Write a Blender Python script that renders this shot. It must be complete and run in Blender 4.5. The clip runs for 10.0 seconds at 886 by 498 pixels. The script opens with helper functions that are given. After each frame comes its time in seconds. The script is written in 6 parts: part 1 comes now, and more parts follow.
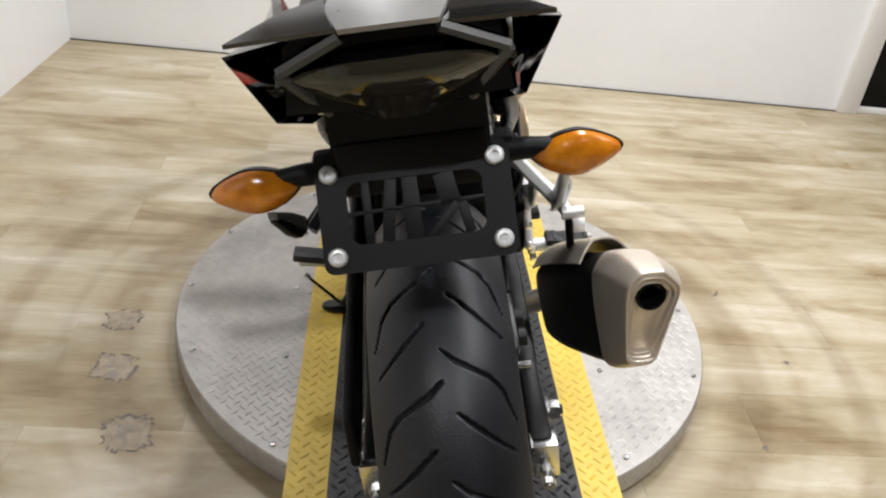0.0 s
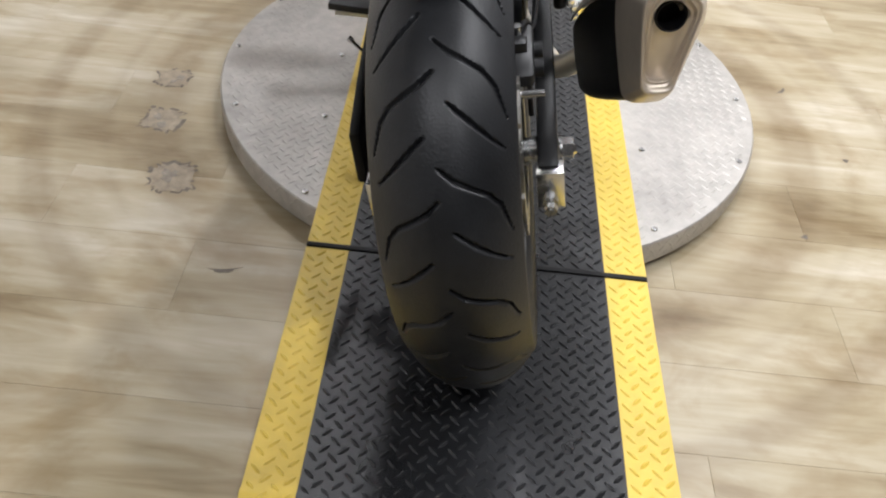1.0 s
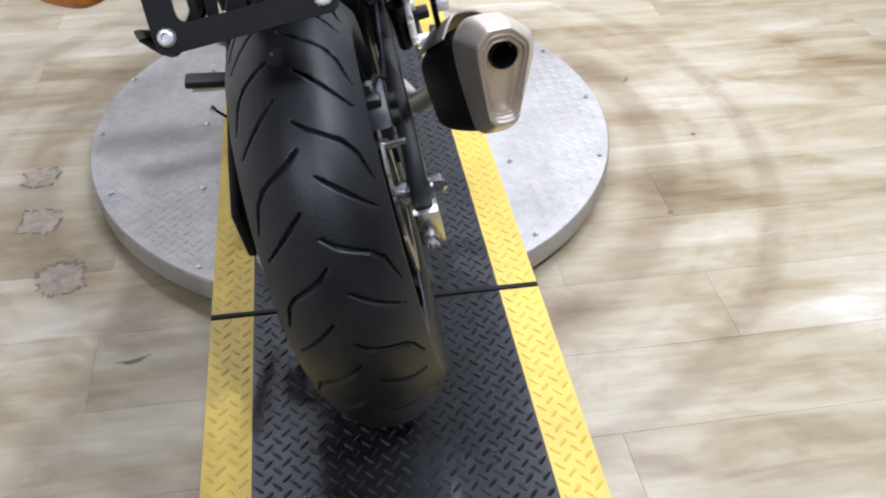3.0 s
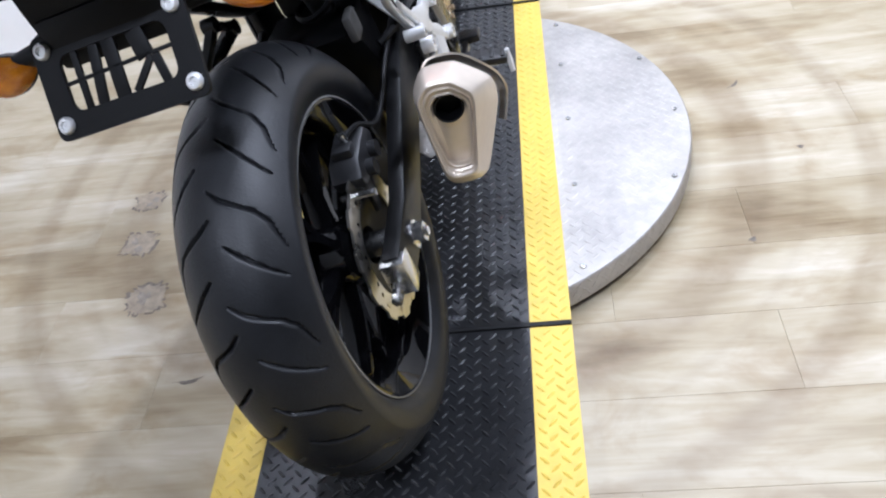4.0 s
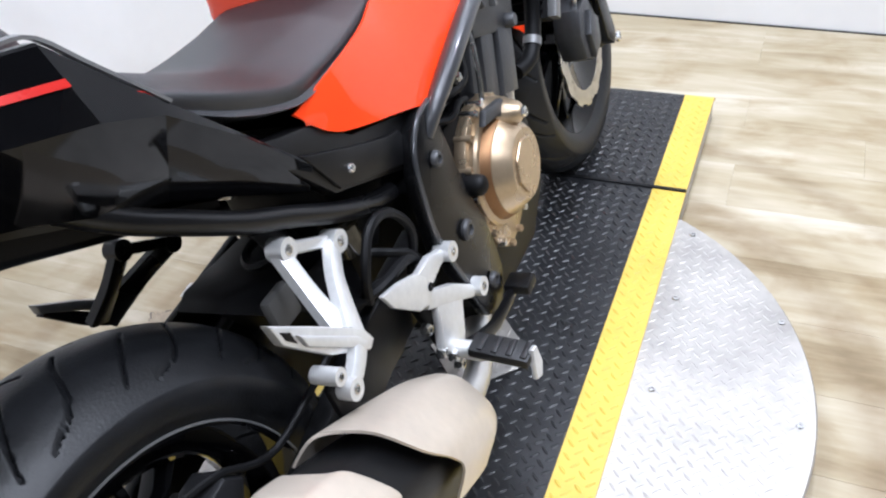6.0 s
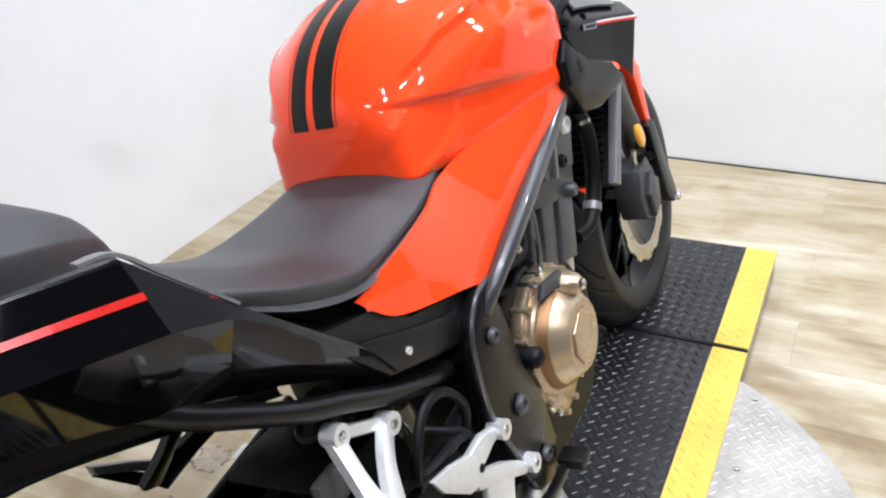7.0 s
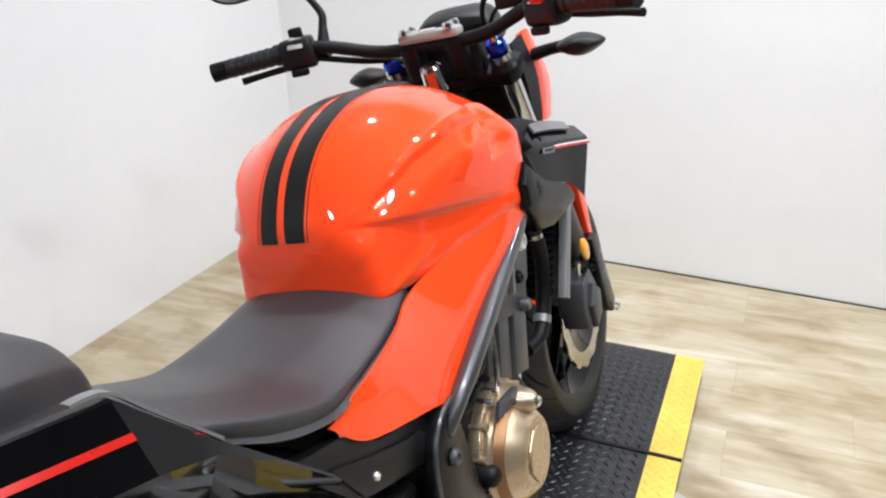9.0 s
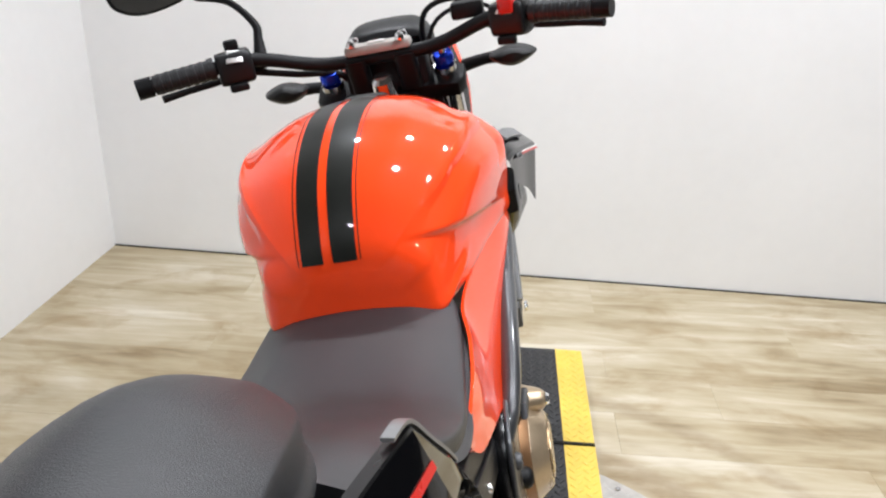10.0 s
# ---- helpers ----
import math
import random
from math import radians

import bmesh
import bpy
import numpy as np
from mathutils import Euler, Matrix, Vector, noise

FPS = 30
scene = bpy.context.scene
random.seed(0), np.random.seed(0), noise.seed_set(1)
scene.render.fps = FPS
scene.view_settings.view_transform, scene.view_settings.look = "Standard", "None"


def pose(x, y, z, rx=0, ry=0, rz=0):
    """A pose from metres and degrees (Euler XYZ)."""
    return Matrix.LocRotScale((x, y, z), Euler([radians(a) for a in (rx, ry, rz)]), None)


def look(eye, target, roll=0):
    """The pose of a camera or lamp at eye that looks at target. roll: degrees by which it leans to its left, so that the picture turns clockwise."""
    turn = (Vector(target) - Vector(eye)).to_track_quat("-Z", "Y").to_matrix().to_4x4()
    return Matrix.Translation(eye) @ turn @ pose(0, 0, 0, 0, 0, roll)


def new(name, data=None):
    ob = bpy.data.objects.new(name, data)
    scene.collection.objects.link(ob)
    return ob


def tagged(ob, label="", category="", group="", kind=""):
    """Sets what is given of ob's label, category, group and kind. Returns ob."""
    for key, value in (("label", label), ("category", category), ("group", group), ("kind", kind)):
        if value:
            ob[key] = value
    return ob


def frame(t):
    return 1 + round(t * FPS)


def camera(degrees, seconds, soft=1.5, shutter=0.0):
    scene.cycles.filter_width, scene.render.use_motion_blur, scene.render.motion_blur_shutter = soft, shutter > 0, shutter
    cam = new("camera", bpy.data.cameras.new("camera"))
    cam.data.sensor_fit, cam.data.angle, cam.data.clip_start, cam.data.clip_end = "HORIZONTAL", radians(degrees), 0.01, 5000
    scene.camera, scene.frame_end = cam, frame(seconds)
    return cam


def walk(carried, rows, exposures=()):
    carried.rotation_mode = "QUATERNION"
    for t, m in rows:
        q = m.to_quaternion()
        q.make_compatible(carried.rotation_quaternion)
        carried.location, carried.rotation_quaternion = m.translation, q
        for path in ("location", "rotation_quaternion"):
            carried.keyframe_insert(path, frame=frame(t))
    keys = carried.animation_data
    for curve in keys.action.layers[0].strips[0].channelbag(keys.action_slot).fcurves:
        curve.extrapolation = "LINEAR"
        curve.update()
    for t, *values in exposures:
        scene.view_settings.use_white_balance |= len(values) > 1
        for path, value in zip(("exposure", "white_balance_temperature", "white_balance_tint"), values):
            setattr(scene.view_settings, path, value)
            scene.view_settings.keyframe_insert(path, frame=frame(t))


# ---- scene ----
cam = camera(57, 10.0, soft=2.2, shutter=0.0)
PATH = [
    (0, (-0.187, -0.947, 1.221), (0.002, 0.735, 0.156), 6.8),
    (0.5, (-0.108, -1.004, 1.163), (-0.066, 0.602, -0.028), 6.7),
    (1, (-0.077, -1.036, 1.104), (-0.058, 0.405, -0.284), 6.6),
    (1.5, (-0.05, -1.066, 1.081), (-0.01, 0.341, -0.341), 7.8),
    (2, (-0.065, -1.065, 1.072), (-0.1, 0.309, -0.38), 2.9),
    (2.5, (-0.089, -1.043, 1.133), (0.027, 0.433, -0.212), 0.8),
    (3, (-0.065, -1.061, 1.183), (0.189, 0.393, -0.167), 1.1),
    (3.2, (-0.01, -1.051, 1.201), (0.154, 0.444, -0.118), -1.0),
    (4.3, (0.359, -0.91, 1.215), (0.001, 0.427, -0.086), -13.9),
    (4.5, (0.383, -0.816, 1.211), (-0.01, 0.5, -0.101), -13.8),
    (5, (0.428, -0.579, 1.228), (0.073, 0.77, -0.062), -12.7),
    (5.2, (0.447, -0.512, 1.228), (0.09, 0.888, -0.006), -8.8),
    (6.3, (0.474, -0.318, 1.222), (-0.313, 1.046, -0.011), -8.6),
    (6.5, (0.471, -0.310, 1.254), (-0.344, 1.081, 0.071), -8.4),
    (7, (0.460, -0.302, 1.296), (-0.410, 1.180, 0.272), -7.0),
    (7.5, (0.462, -0.294, 1.33), (-0.395, 1.27, 0.425), -5.0),
    (8, (0.469, -0.29, 1.347), (-0.298, 1.301, 0.409), -4.9),
    (8.5, (0.473, -0.263, 1.327), (-0.35, 1.296, 0.383), -2.1),
    (9, (0.395, -0.314, 1.347), (-0.317, 1.345, 0.484), -1.5),
    (9.5, (0.221, -0.443, 1.346), (-0.093, 1.335, 0.486), 2.5),
    (10, (0.026, -0.4, 1.325), (-0.093, 1.423, 0.512), 1.7),
]
# the clip's camera opens up a little as it turns to the light wall
EXPOSURES = [(0.0, -0.17, 6250, 11), (2.0, -0.03, 5850, 13), (3.0, -0.02, 5500, 14), (4.5, 0.08, 5350, 15), (6.5, 0.09, 5650, 12), (7.5, 0.04, 5850, 11), (9.0, -0.06, 5950, 11), (10.0, -0.13, 6050, 11)]
walk(cam, [(t, look(eye, target, roll)) for t, eye, target, roll in PATH], EXPOSURES)

# ---- light ----
world = bpy.data.worlds.new("world")
scene.world = world
world.use_nodes = True
world.node_tree.nodes["Background"].inputs["Color"].default_value = (0.9, 0.93, 1.0, 1)
world.node_tree.nodes["Background"].inputs["Strength"].default_value = 0.02
CEILING = 2.75
LAMP_SPOTS = [(1.25, -0.2), (1.3, 0.75), (1.35, 1.7), (0.25, 1.75), (-0.75, 1.7), (0.3, 0.55), (2.3, 0.2), (0.45, -1.35), (-0.85, -1.6)]
LAMP_WATTS = 15.5


def ceiling_lamp(x, y):
    """A round downlight: trim ring, glowing lens and the lamp behind its light."""
    holder = tagged(new("ceiling_downlight"), "round white recessed ceiling downlight, switched on", "ceiling light", "ceiling downlights")
    holder.location = (x, y, CEILING)
    part("trim_ring", revolve([(0.075, 0.0), (0.1, 0.0), (0.104, -0.006), (0.098, -0.012), (0.078, -0.012)], 32, "z"), M["white_paint"], holder)
    part("lens", revolve([(0.0005, -0.004), (0.075, -0.004)], 32, "z"), M["lamp_glow"], holder, "glowing frosted lens")
    data = bpy.data.lights.new("ceiling_downlight_light", "AREA")
    data.shape, data.size, data.energy, data.color, data.spread = "DISK", 0.1, LAMP_WATTS, (1.0, 0.985, 0.965), radians(140)
    lamp = new("lamp", data)
    lamp.parent = holder
    lamp.location = (0, 0, -0.016)


# ---- mesh helpers ----
def cr(points, n, closed=False):
    """n points on a smooth curve through the points."""
    p = np.array(points, float)
    m = len(p)
    if m == 2 and not closed:
        return np.array([p[0] + (p[1] - p[0]) * k / (n - 1) for k in range(n)])
    out = []
    for k in range(n):
        u = k / n * m if closed else k / (n - 1) * (m - 1)
        i = int(min(u, m - 1 if closed else m - 2))
        f = u - i
        if closed:
            a, b, c, d = p[(i - 1) % m], p[i % m], p[(i + 1) % m], p[(i + 2) % m]
        else:
            a, b, c, d = p[max(i - 1, 0)], p[i], p[i + 1], p[min(i + 2, m - 1)]
        out.append(0.5 * (2 * b + (c - a) * f + (2 * a - 5 * b + 4 * c - d) * f * f + (3 * b - a - 3 * c + d) * f ** 3))
    return np.array(out)


def part(name, bm, material, parent=None, label="", sharp=38.0, kind=""):
    """Links a bmesh as one mesh object under a thing or a part."""
    bmesh.ops.recalc_face_normals(bm, faces=bm.faces)
    for f in bm.faces:
        f.smooth = True
    for e in bm.edges:
        if len(e.link_faces) == 2 and e.calc_face_angle(0) > radians(sharp):
            e.smooth = False
    me = bpy.data.meshes.new(name)
    bm.to_mesh(me)
    bm.free()
    me.materials.append(material)
    ob = new(name, me)
    ob.parent = parent
    return tagged(ob, label, kind=kind)


def join(*bms):
    """One bmesh from several."""
    out = bmesh.new()
    for b in bms:
        me = bpy.data.meshes.new("tmp")
        b.to_mesh(me)
        b.free()
        out.from_mesh(me)
        bpy.data.meshes.remove(me)
    return out


def moved(bm, m):
    bmesh.ops.transform(bm, matrix=m, verts=bm.verts)
    return bm


def mirrored(bm):
    return moved(bm, Matrix.Diagonal((-1, 1, 1, 1)))


def grid_faces(bm, rows, wrap_u=False, wrap_v=False):
    """Faces between rows of verts."""
    nu, nv = len(rows), len(rows[0])
    for i in range(nu if wrap_u else nu - 1):
        for j in range(nv if wrap_v else nv - 1):
            q = [rows[i][j], rows[(i + 1) % nu][j], rows[(i + 1) % nu][(j + 1) % nv], rows[i][(j + 1) % nv]]
            q = [v for k, v in enumerate(q) if v not in q[:k]]
            if len(q) > 2:
                bm.faces.new(q)


def loft(rings, cap=True):
    """Skin over closed rings of points of equal count."""
    bm = bmesh.new()
    rows = [[bm.verts.new(p) for p in r] for r in rings]
    grid_faces(bm, rows, wrap_v=True)
    if cap:
        bm.faces.new(rows[0][::-1])
        bm.faces.new(rows[-1])
    return bm


def smooth_loft(rings, n, m, cap=True):
    """A loft through rings, resampled to n rings of m points."""
    rr = [cr(r, m, True) for r in rings]
    cols = [cr([r[j] for r in rr], n) for j in range(m)]
    return loft([[cols[j][i] for j in range(m)] for i in range(n)], cap)


def sheet(curves, nu=16, nv=12, thick=0.004, straight=False):
    """A shell through a set of curves, with thickness inwards and closed rims."""
    cc = [cr(c, nu) for c in curves]
    if straight:
        pts = np.array(cc).transpose(1, 0, 2)
    else:
        pts = np.array([cr([c[i] for c in cc], nv) for i in range(nu)])
    du, dv = np.gradient(pts, axis=0), np.gradient(pts, axis=1)
    n = np.cross(du, dv)
    n /= np.linalg.norm(n, axis=2, keepdims=True) + 1e-9
    bm = bmesh.new()
    a = [[bm.verts.new(p) for p in r] for r in pts]
    b = [[bm.verts.new(p) for p in r] for r in pts - n * thick]
    grid_faces(bm, a)
    grid_faces(bm, [r[::-1] for r in b])
    for ra, rb in ((a[0], b[0]), (a[-1], b[-1]), ([r[0] for r in a], [r[0] for r in b]), ([r[-1] for r in a], [r[-1] for r in b])):
        for k in range(len(ra) - 1):
            bm.faces.new((ra[k], ra[k + 1], rb[k + 1], rb[k]))
    return bm


def tube(points, radius, segs=10, n=0, cap=True, closed=False):
    """A round bar along a smooth curve; radius may be a list."""
    p = cr(points, n or max(2, 6 * (len(points) - 1) + 1), closed) if len(points) > 2 else np.array(points, float)
    rad = np.interp(np.linspace(0, 1, len(p)), np.linspace(0, 1, len(radius)), radius) if isinstance(radius, (list, tuple)) else [radius] * len(p)
    rings, up = [], None
    for i in range(len(p)):
        if closed:
            t = Vector(p[(i + 1) % len(p)] - p[i - 1]).normalized()
        else:
            t = Vector(p[min(i + 1, len(p) - 1)] - p[max(i - 1, 0)]).normalized()
        if up is None:
            up = t.orthogonal().normalized()
        up = (up - t * up.dot(t)).normalized()
        side = t.cross(up)
        rings.append([Vector(p[i]) + (up * math.cos(a) + side * math.sin(a)) * rad[i] for a in (2 * math.pi * k / segs for k in range(segs))])
    if closed:
        bm = bmesh.new()
        grid_faces(bm, [[bm.verts.new(q) for q in r] for r in rings], True, True)
        return bm
    return loft(rings, cap)


def revolve(profile, segs=48, axis="x", closed=False):
    """Turns a profile of (radius, along) about an axis."""
    bm = bmesh.new()
    rows = []
    for k in range(segs):
        a = 2 * math.pi * k / segs
        c, s = math.cos(a), math.sin(a)
        rows.append([bm.verts.new({"x": (h, r * c, r * s), "y": (r * c, h, r * s), "z": (r * c, r * s, h)}[axis]) for r, h in profile])
    grid_faces(bm, rows, True, closed)
    bmesh.ops.remove_doubles(bm, verts=bm.verts, dist=1e-5)
    return bm


def block(x0, x1, y0, y1, z0, z1, bevel=0.004, segs=2):
    bm = bmesh.new()
    bmesh.ops.create_cube(bm, size=1)
    bmesh.ops.transform(bm, matrix=Matrix.Translation(((x0 + x1) / 2, (y0 + y1) / 2, (z0 + z1) / 2)) @ Matrix.Diagonal((x1 - x0, y1 - y0, z1 - z0, 1)), verts=bm.verts)
    if bevel:
        bmesh.ops.bevel(bm, geom=bm.edges, offset=bevel, segments=segs, affect="EDGES", profile=0.5)
    return bm


def slab(outline, x0, x1, bevel=0.003, axis="x", segs=2):
    """An outline of (y, z) pushed from x0 to x1 with rounded rims; axis z takes (x, y), axis y takes (x, z)."""
    put = {"x": lambda p, h: (h, p[0], p[1]), "z": lambda p, h: (p[0], p[1], h), "y": lambda p, h: (p[0], h, p[1])}[axis]
    bm = bmesh.new()
    a, b = [bm.verts.new(put(p, x0)) for p in outline], [bm.verts.new(put(p, x1)) for p in outline]
    fa, fb = bm.faces.new(a), bm.faces.new(b[::-1])
    for k in range(len(a)):
        bm.faces.new((a[k], a[k - 1], b[k - 1], b[k]))
    bmesh.ops.recalc_face_normals(bm, faces=bm.faces)
    if bevel:
        rim = [e for e in bm.edges if fa in e.link_faces or fb in e.link_faces]
        bmesh.ops.bevel(bm, geom=rim, offset=bevel, segments=segs, affect="EDGES", profile=0.5, clamp_overlap=True)
    big = [f for f in bm.faces if len(f.verts) > 4]
    bmesh.ops.triangulate(bm, faces=big)
    return bm


def bolt_head(at, r=0.007, h=0.005, toward=(1, 0, 0), sides=12):
    """A domed screw head with a socket, facing a direction."""
    bm = revolve([(0.0004, h * 0.55), (r * 0.45, h * 0.55), (r * 0.5, h), (r * 0.8, h * 0.95), (r, h * 0.5), (r, 0)], sides, "z")
    q = Vector(toward).to_track_quat("Z", "Y").to_matrix().to_4x4()
    return moved(bm, Matrix.Translation(at) @ q)


def thing(name, label, category, group="", m=None):
    ob = tagged(new(name), label, category, group)
    if m is not None:
        ob.matrix_world = m
    return ob


# ---- materials ----
M = {}


def material(name, color, rough=0.5, metal=0.0, var=0.15, scale=8.0, bump=0.0, bump_scale=200.0, coat=0.0, spec=0.5, rough_var=0.1, stretch=(1, 1, 1), color2=None, per_object=0.0):
    """A surface with broad and fine variation of colour and gloss, and fine relief."""
    mat = bpy.data.materials.new(name)
    mat.use_nodes = True
    nt = mat.node_tree
    n, ln = nt.nodes, nt.links
    b = n["Principled BSDF"]
    tc = n.new("ShaderNodeTexCoord")
    mp = n.new("ShaderNodeMapping")
    mp.inputs["Scale"].default_value = stretch
    ln.new(tc.outputs["Object"], mp.inputs["Vector"])
    big, fine = n.new("ShaderNodeTexNoise"), n.new("ShaderNodeTexNoise")
    for t, s, d in ((big, scale, 3), (fine, scale * 9, 4)):
        t.inputs["Scale"].default_value, t.inputs["Detail"].default_value = s, d
        ln.new(mp.outputs[0], t.inputs["Vector"])
    add = n.new("ShaderNodeMath")
    add.operation = "MULTIPLY_ADD"
    ln.new(fine.outputs[0], add.inputs[0])
    add.inputs[1].default_value = 0.5
    ln.new(big.outputs[0], add.inputs[2])
    ramp = n.new("ShaderNodeMapRange")
    ramp.inputs["From Min"].default_value, ramp.inputs["From Max"].default_value = 0.5, 1.0
    ln.new(add.outputs[0], ramp.inputs["Value"])
    mix = n.new("ShaderNodeMix")
    mix.data_type = "RGBA"
    c1 = [max(0.0, c * (1 - var)) for c in color]
    c2 = color2 or [min(1.0, c * (1 + var)) for c in color]
    mix.inputs["A"].default_value, mix.inputs["B"].default_value = (*c1, 1), (*c2, 1)
    ln.new(ramp.outputs[0], mix.inputs["Factor"])
    out = mix.outputs["Result"]
    if per_object:
        info, mul = n.new("ShaderNodeObjectInfo"), n.new("ShaderNodeHueSaturation")
        mr = n.new("ShaderNodeMapRange")
        mr.inputs["To Min"].default_value, mr.inputs["To Max"].default_value = 1 - per_object, 1 + per_object
        ln.new(info.outputs["Random"], mr.inputs["Value"])
        ln.new(mr.outputs[0], mul.inputs["Value"])
        ln.new(out, mul.inputs["Color"])
        out = mul.outputs[0]
    ln.new(out, b.inputs["Base Color"])
    rr = n.new("ShaderNodeMapRange")
    rr.inputs["To Min"].default_value, rr.inputs["To Max"].default_value = max(0.02, rough - rough_var), min(1, rough + rough_var)
    ln.new(big.outputs[0], rr.inputs["Value"])
    ln.new(rr.outputs[0], b.inputs["Roughness"])
    b.inputs["Metallic"].default_value = metal
    b.inputs["Coat Weight"].default_value = coat
    b.inputs["Coat Roughness"].default_value = 0.015
    b.inputs["Specular IOR Level"].default_value = spec
    if bump:
        nz, bp = n.new("ShaderNodeTexNoise"), n.new("ShaderNodeBump")
        nz.inputs["Scale"].default_value, nz.inputs["Detail"].default_value = bump_scale, 3
        ln.new(mp.outputs[0], nz.inputs["Vector"])
        ln.new(nz.outputs[0], bp.inputs["Height"])
        bp.inputs["Strength"].default_value, bp.inputs["Distance"].default_value = bump, 0.002
        ln.new(bp.outputs[0], b.inputs["Normal"])
    M[name] = mat
    return mat


material("red_paint", (0.97, 0.066, 0.009), 0.4, 0.0, 0.03, 3, coat=1.0, spec=0.04, rough_var=0.03)
material("gloss_black", (0.003, 0.003, 0.0035), 0.045, 0.0, 0.2, 5, spec=0.22, rough_var=0.02)
material("black_plastic", (0.005, 0.005, 0.0055), 0.4, 0.0, 0.25, 9, 0.2, 700, spec=0.32)
material("bracket_black", (0.004, 0.004, 0.0045), 0.5, 0.0, 0.25, 9, 0.05, 500, spec=0.25)
material("bolt_chrome", (0.85, 0.85, 0.84), 0.3, 0.45, 0.05, 30, rough_var=0.05)
material("deck_alu", (0.46, 0.44, 0.4), 0.5, 0.35, 0.15, 9)
material("matte_black", (0.0035, 0.0035, 0.004), 0.5, 0.0, 0.3, 9, 0.1, 500, spec=0.22)
material("stripe_black", (0.011, 0.012, 0.01), 0.42, 0.0, 0.2, 9, coat=0.12, spec=0.2)
material("seat_vinyl", (0.024, 0.0245, 0.0265), 0.42, 0.0, 0.18, 7, 0.35, 900, spec=0.6, rough_var=0.06)
material("fork_grey", (0.075, 0.073, 0.07), 0.4, 0.4, 0.12, 12)
material("rubber", (0.0105, 0.0111, 0.0127), 0.42, 0.0, 0.3, 12, 0.2, 300, spec=0.39)
material("rubber_side", (0.007, 0.007, 0.008), 0.5, 0.0, 0.25, 12, 0.2, 300)
material("cast_alu", (0.74, 0.74, 0.73), 0.42, 0.6, 0.1, 14, 0.12, 500)
material("bright_steel", (0.7, 0.7, 0.69), 0.25, 1.0, 0.1, 20)
material("chrome", (0.85, 0.85, 0.86), 0.08, 1.0, 0.03, 20, rough_var=0.03)
material("clamp_grey", (0.36, 0.34, 0.31), 0.5, 0.3, 0.1, 14)
material("bar_grey", (0.2, 0.2, 0.2), 0.4, 0.4, 0.1, 14)
# these two greys paint reflected light onto the black tail's brows and deck
material("brow_sheen", (0.06, 0.058, 0.054), 0.35, 0.2, 0.15, 12)
material("deck_sheen", (0.3, 0.29, 0.275), 0.3, 0.35, 0.1, 10)
material("deck_gloss", (0.004, 0.004, 0.0045), 0.09, 0.0, 0.2, 6, coat=0.8, spec=0.6, rough_var=0.02)
material("caliper_black", (0.014, 0.014, 0.015), 0.38, 0.1, 0.2, 12, 0.15, 400)
material("tape_film", (0.3, 0.245, 0.175), 0.6, 0.0, 0.3, 45)
material("engine_grey", (0.06, 0.061, 0.064), 0.4, 0.35, 0.2, 14, 0.2, 400)
material("bronze", (0.5, 0.39, 0.26), 0.29, 0.75, 0.1, 14, 0.1, 500)
material("bronze_dark", (0.26, 0.14, 0.065), 0.4, 0.75, 0.12, 14, 0.1, 500)
material("titanium", (0.68, 0.6, 0.5), 0.4, 0.6, 0.07, 10, 0.06, 600)
material("shield_steel", (0.7, 0.69, 0.67), 0.38, 0.75, 0.06, 10)
material("frame_black", (0.004, 0.004, 0.0045), 0.28, 0.0, 0.15, 9, spec=0.35)
material("shroud_black", (0.004, 0.004, 0.004), 0.24, 0.0, 0.2, 9, 0.08, 600, spec=0.16)
material("frame_grey", (0.06, 0.062, 0.066), 0.34, 0.4, 0.15, 9, coat=0.6)
material("fork_steel", (0.62, 0.62, 0.64), 0.16, 1.0, 0.05, 12)
material("blue_anodised", (0.01, 0.05, 0.62), 0.22, 0.7, 0.1, 12)
material("disc_steel", (0.6, 0.58, 0.54), 0.3, 1.0, 0.12, 30)
material("white_label", (0.75, 0.75, 0.72), 0.4, 0.0, 0.05, 20)
material("red_plastic", (0.5, 0.012, 0.006), 0.3, 0.0, 0.05, 20)
material("white_paint", (0.82, 0.81, 0.79), 0.55, 0.0, 0.03, 3, 0.1, 250)
material("mat_black", (0.0135, 0.014, 0.0155), 0.3, 0.0, 0.35, 5, 0.25, 260)
material("mat_yellow", (0.68, 0.485, 0.075), 0.42, 0.0, 0.16, 5, 0.25, 260)
material("reflector_amber", (0.72, 0.33, 0.02), 0.2, 0.0, 0.06, 40, coat=0.5)
material("checker_plate", (0.43, 0.408, 0.378), 0.44, 0.5, 0.25, 5, 0.12, 350, rough_var=0.14)
material("ceiling_dark", (0.07, 0.07, 0.072), 0.8, 0.0, 0.2, 2)
# dark so that the unseen walls give little fill or reflection; also on the connector
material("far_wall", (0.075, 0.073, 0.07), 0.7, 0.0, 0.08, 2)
material("scuff_brown", (0.15, 0.125, 0.1), 0.7, 0.0, 0.3, 60)
material("tape_grey", (0.26, 0.225, 0.18), 0.7, 0.0, 0.3, 60)
material("dark_void", (0.02, 0.018, 0.016), 0.8, 0.0, 0.3, 3)


def glass_like(name, color, rough=0.05, transmission=0.85, glow=0.0, var=0.06, scale=40, bump=0.0):
    m = material(name, color, rough, 0.0, var, scale, bump, 160, coat=0.5, rough_var=0.02)
    b = m.node_tree.nodes["Principled BSDF"]
    b.inputs["Transmission Weight"].default_value = transmission
    if glow:
        b.inputs["Emission Strength"].default_value = glow
        b.inputs["Emission Color"].default_value = (1.0, 0.97, 0.92, 1)
    return m


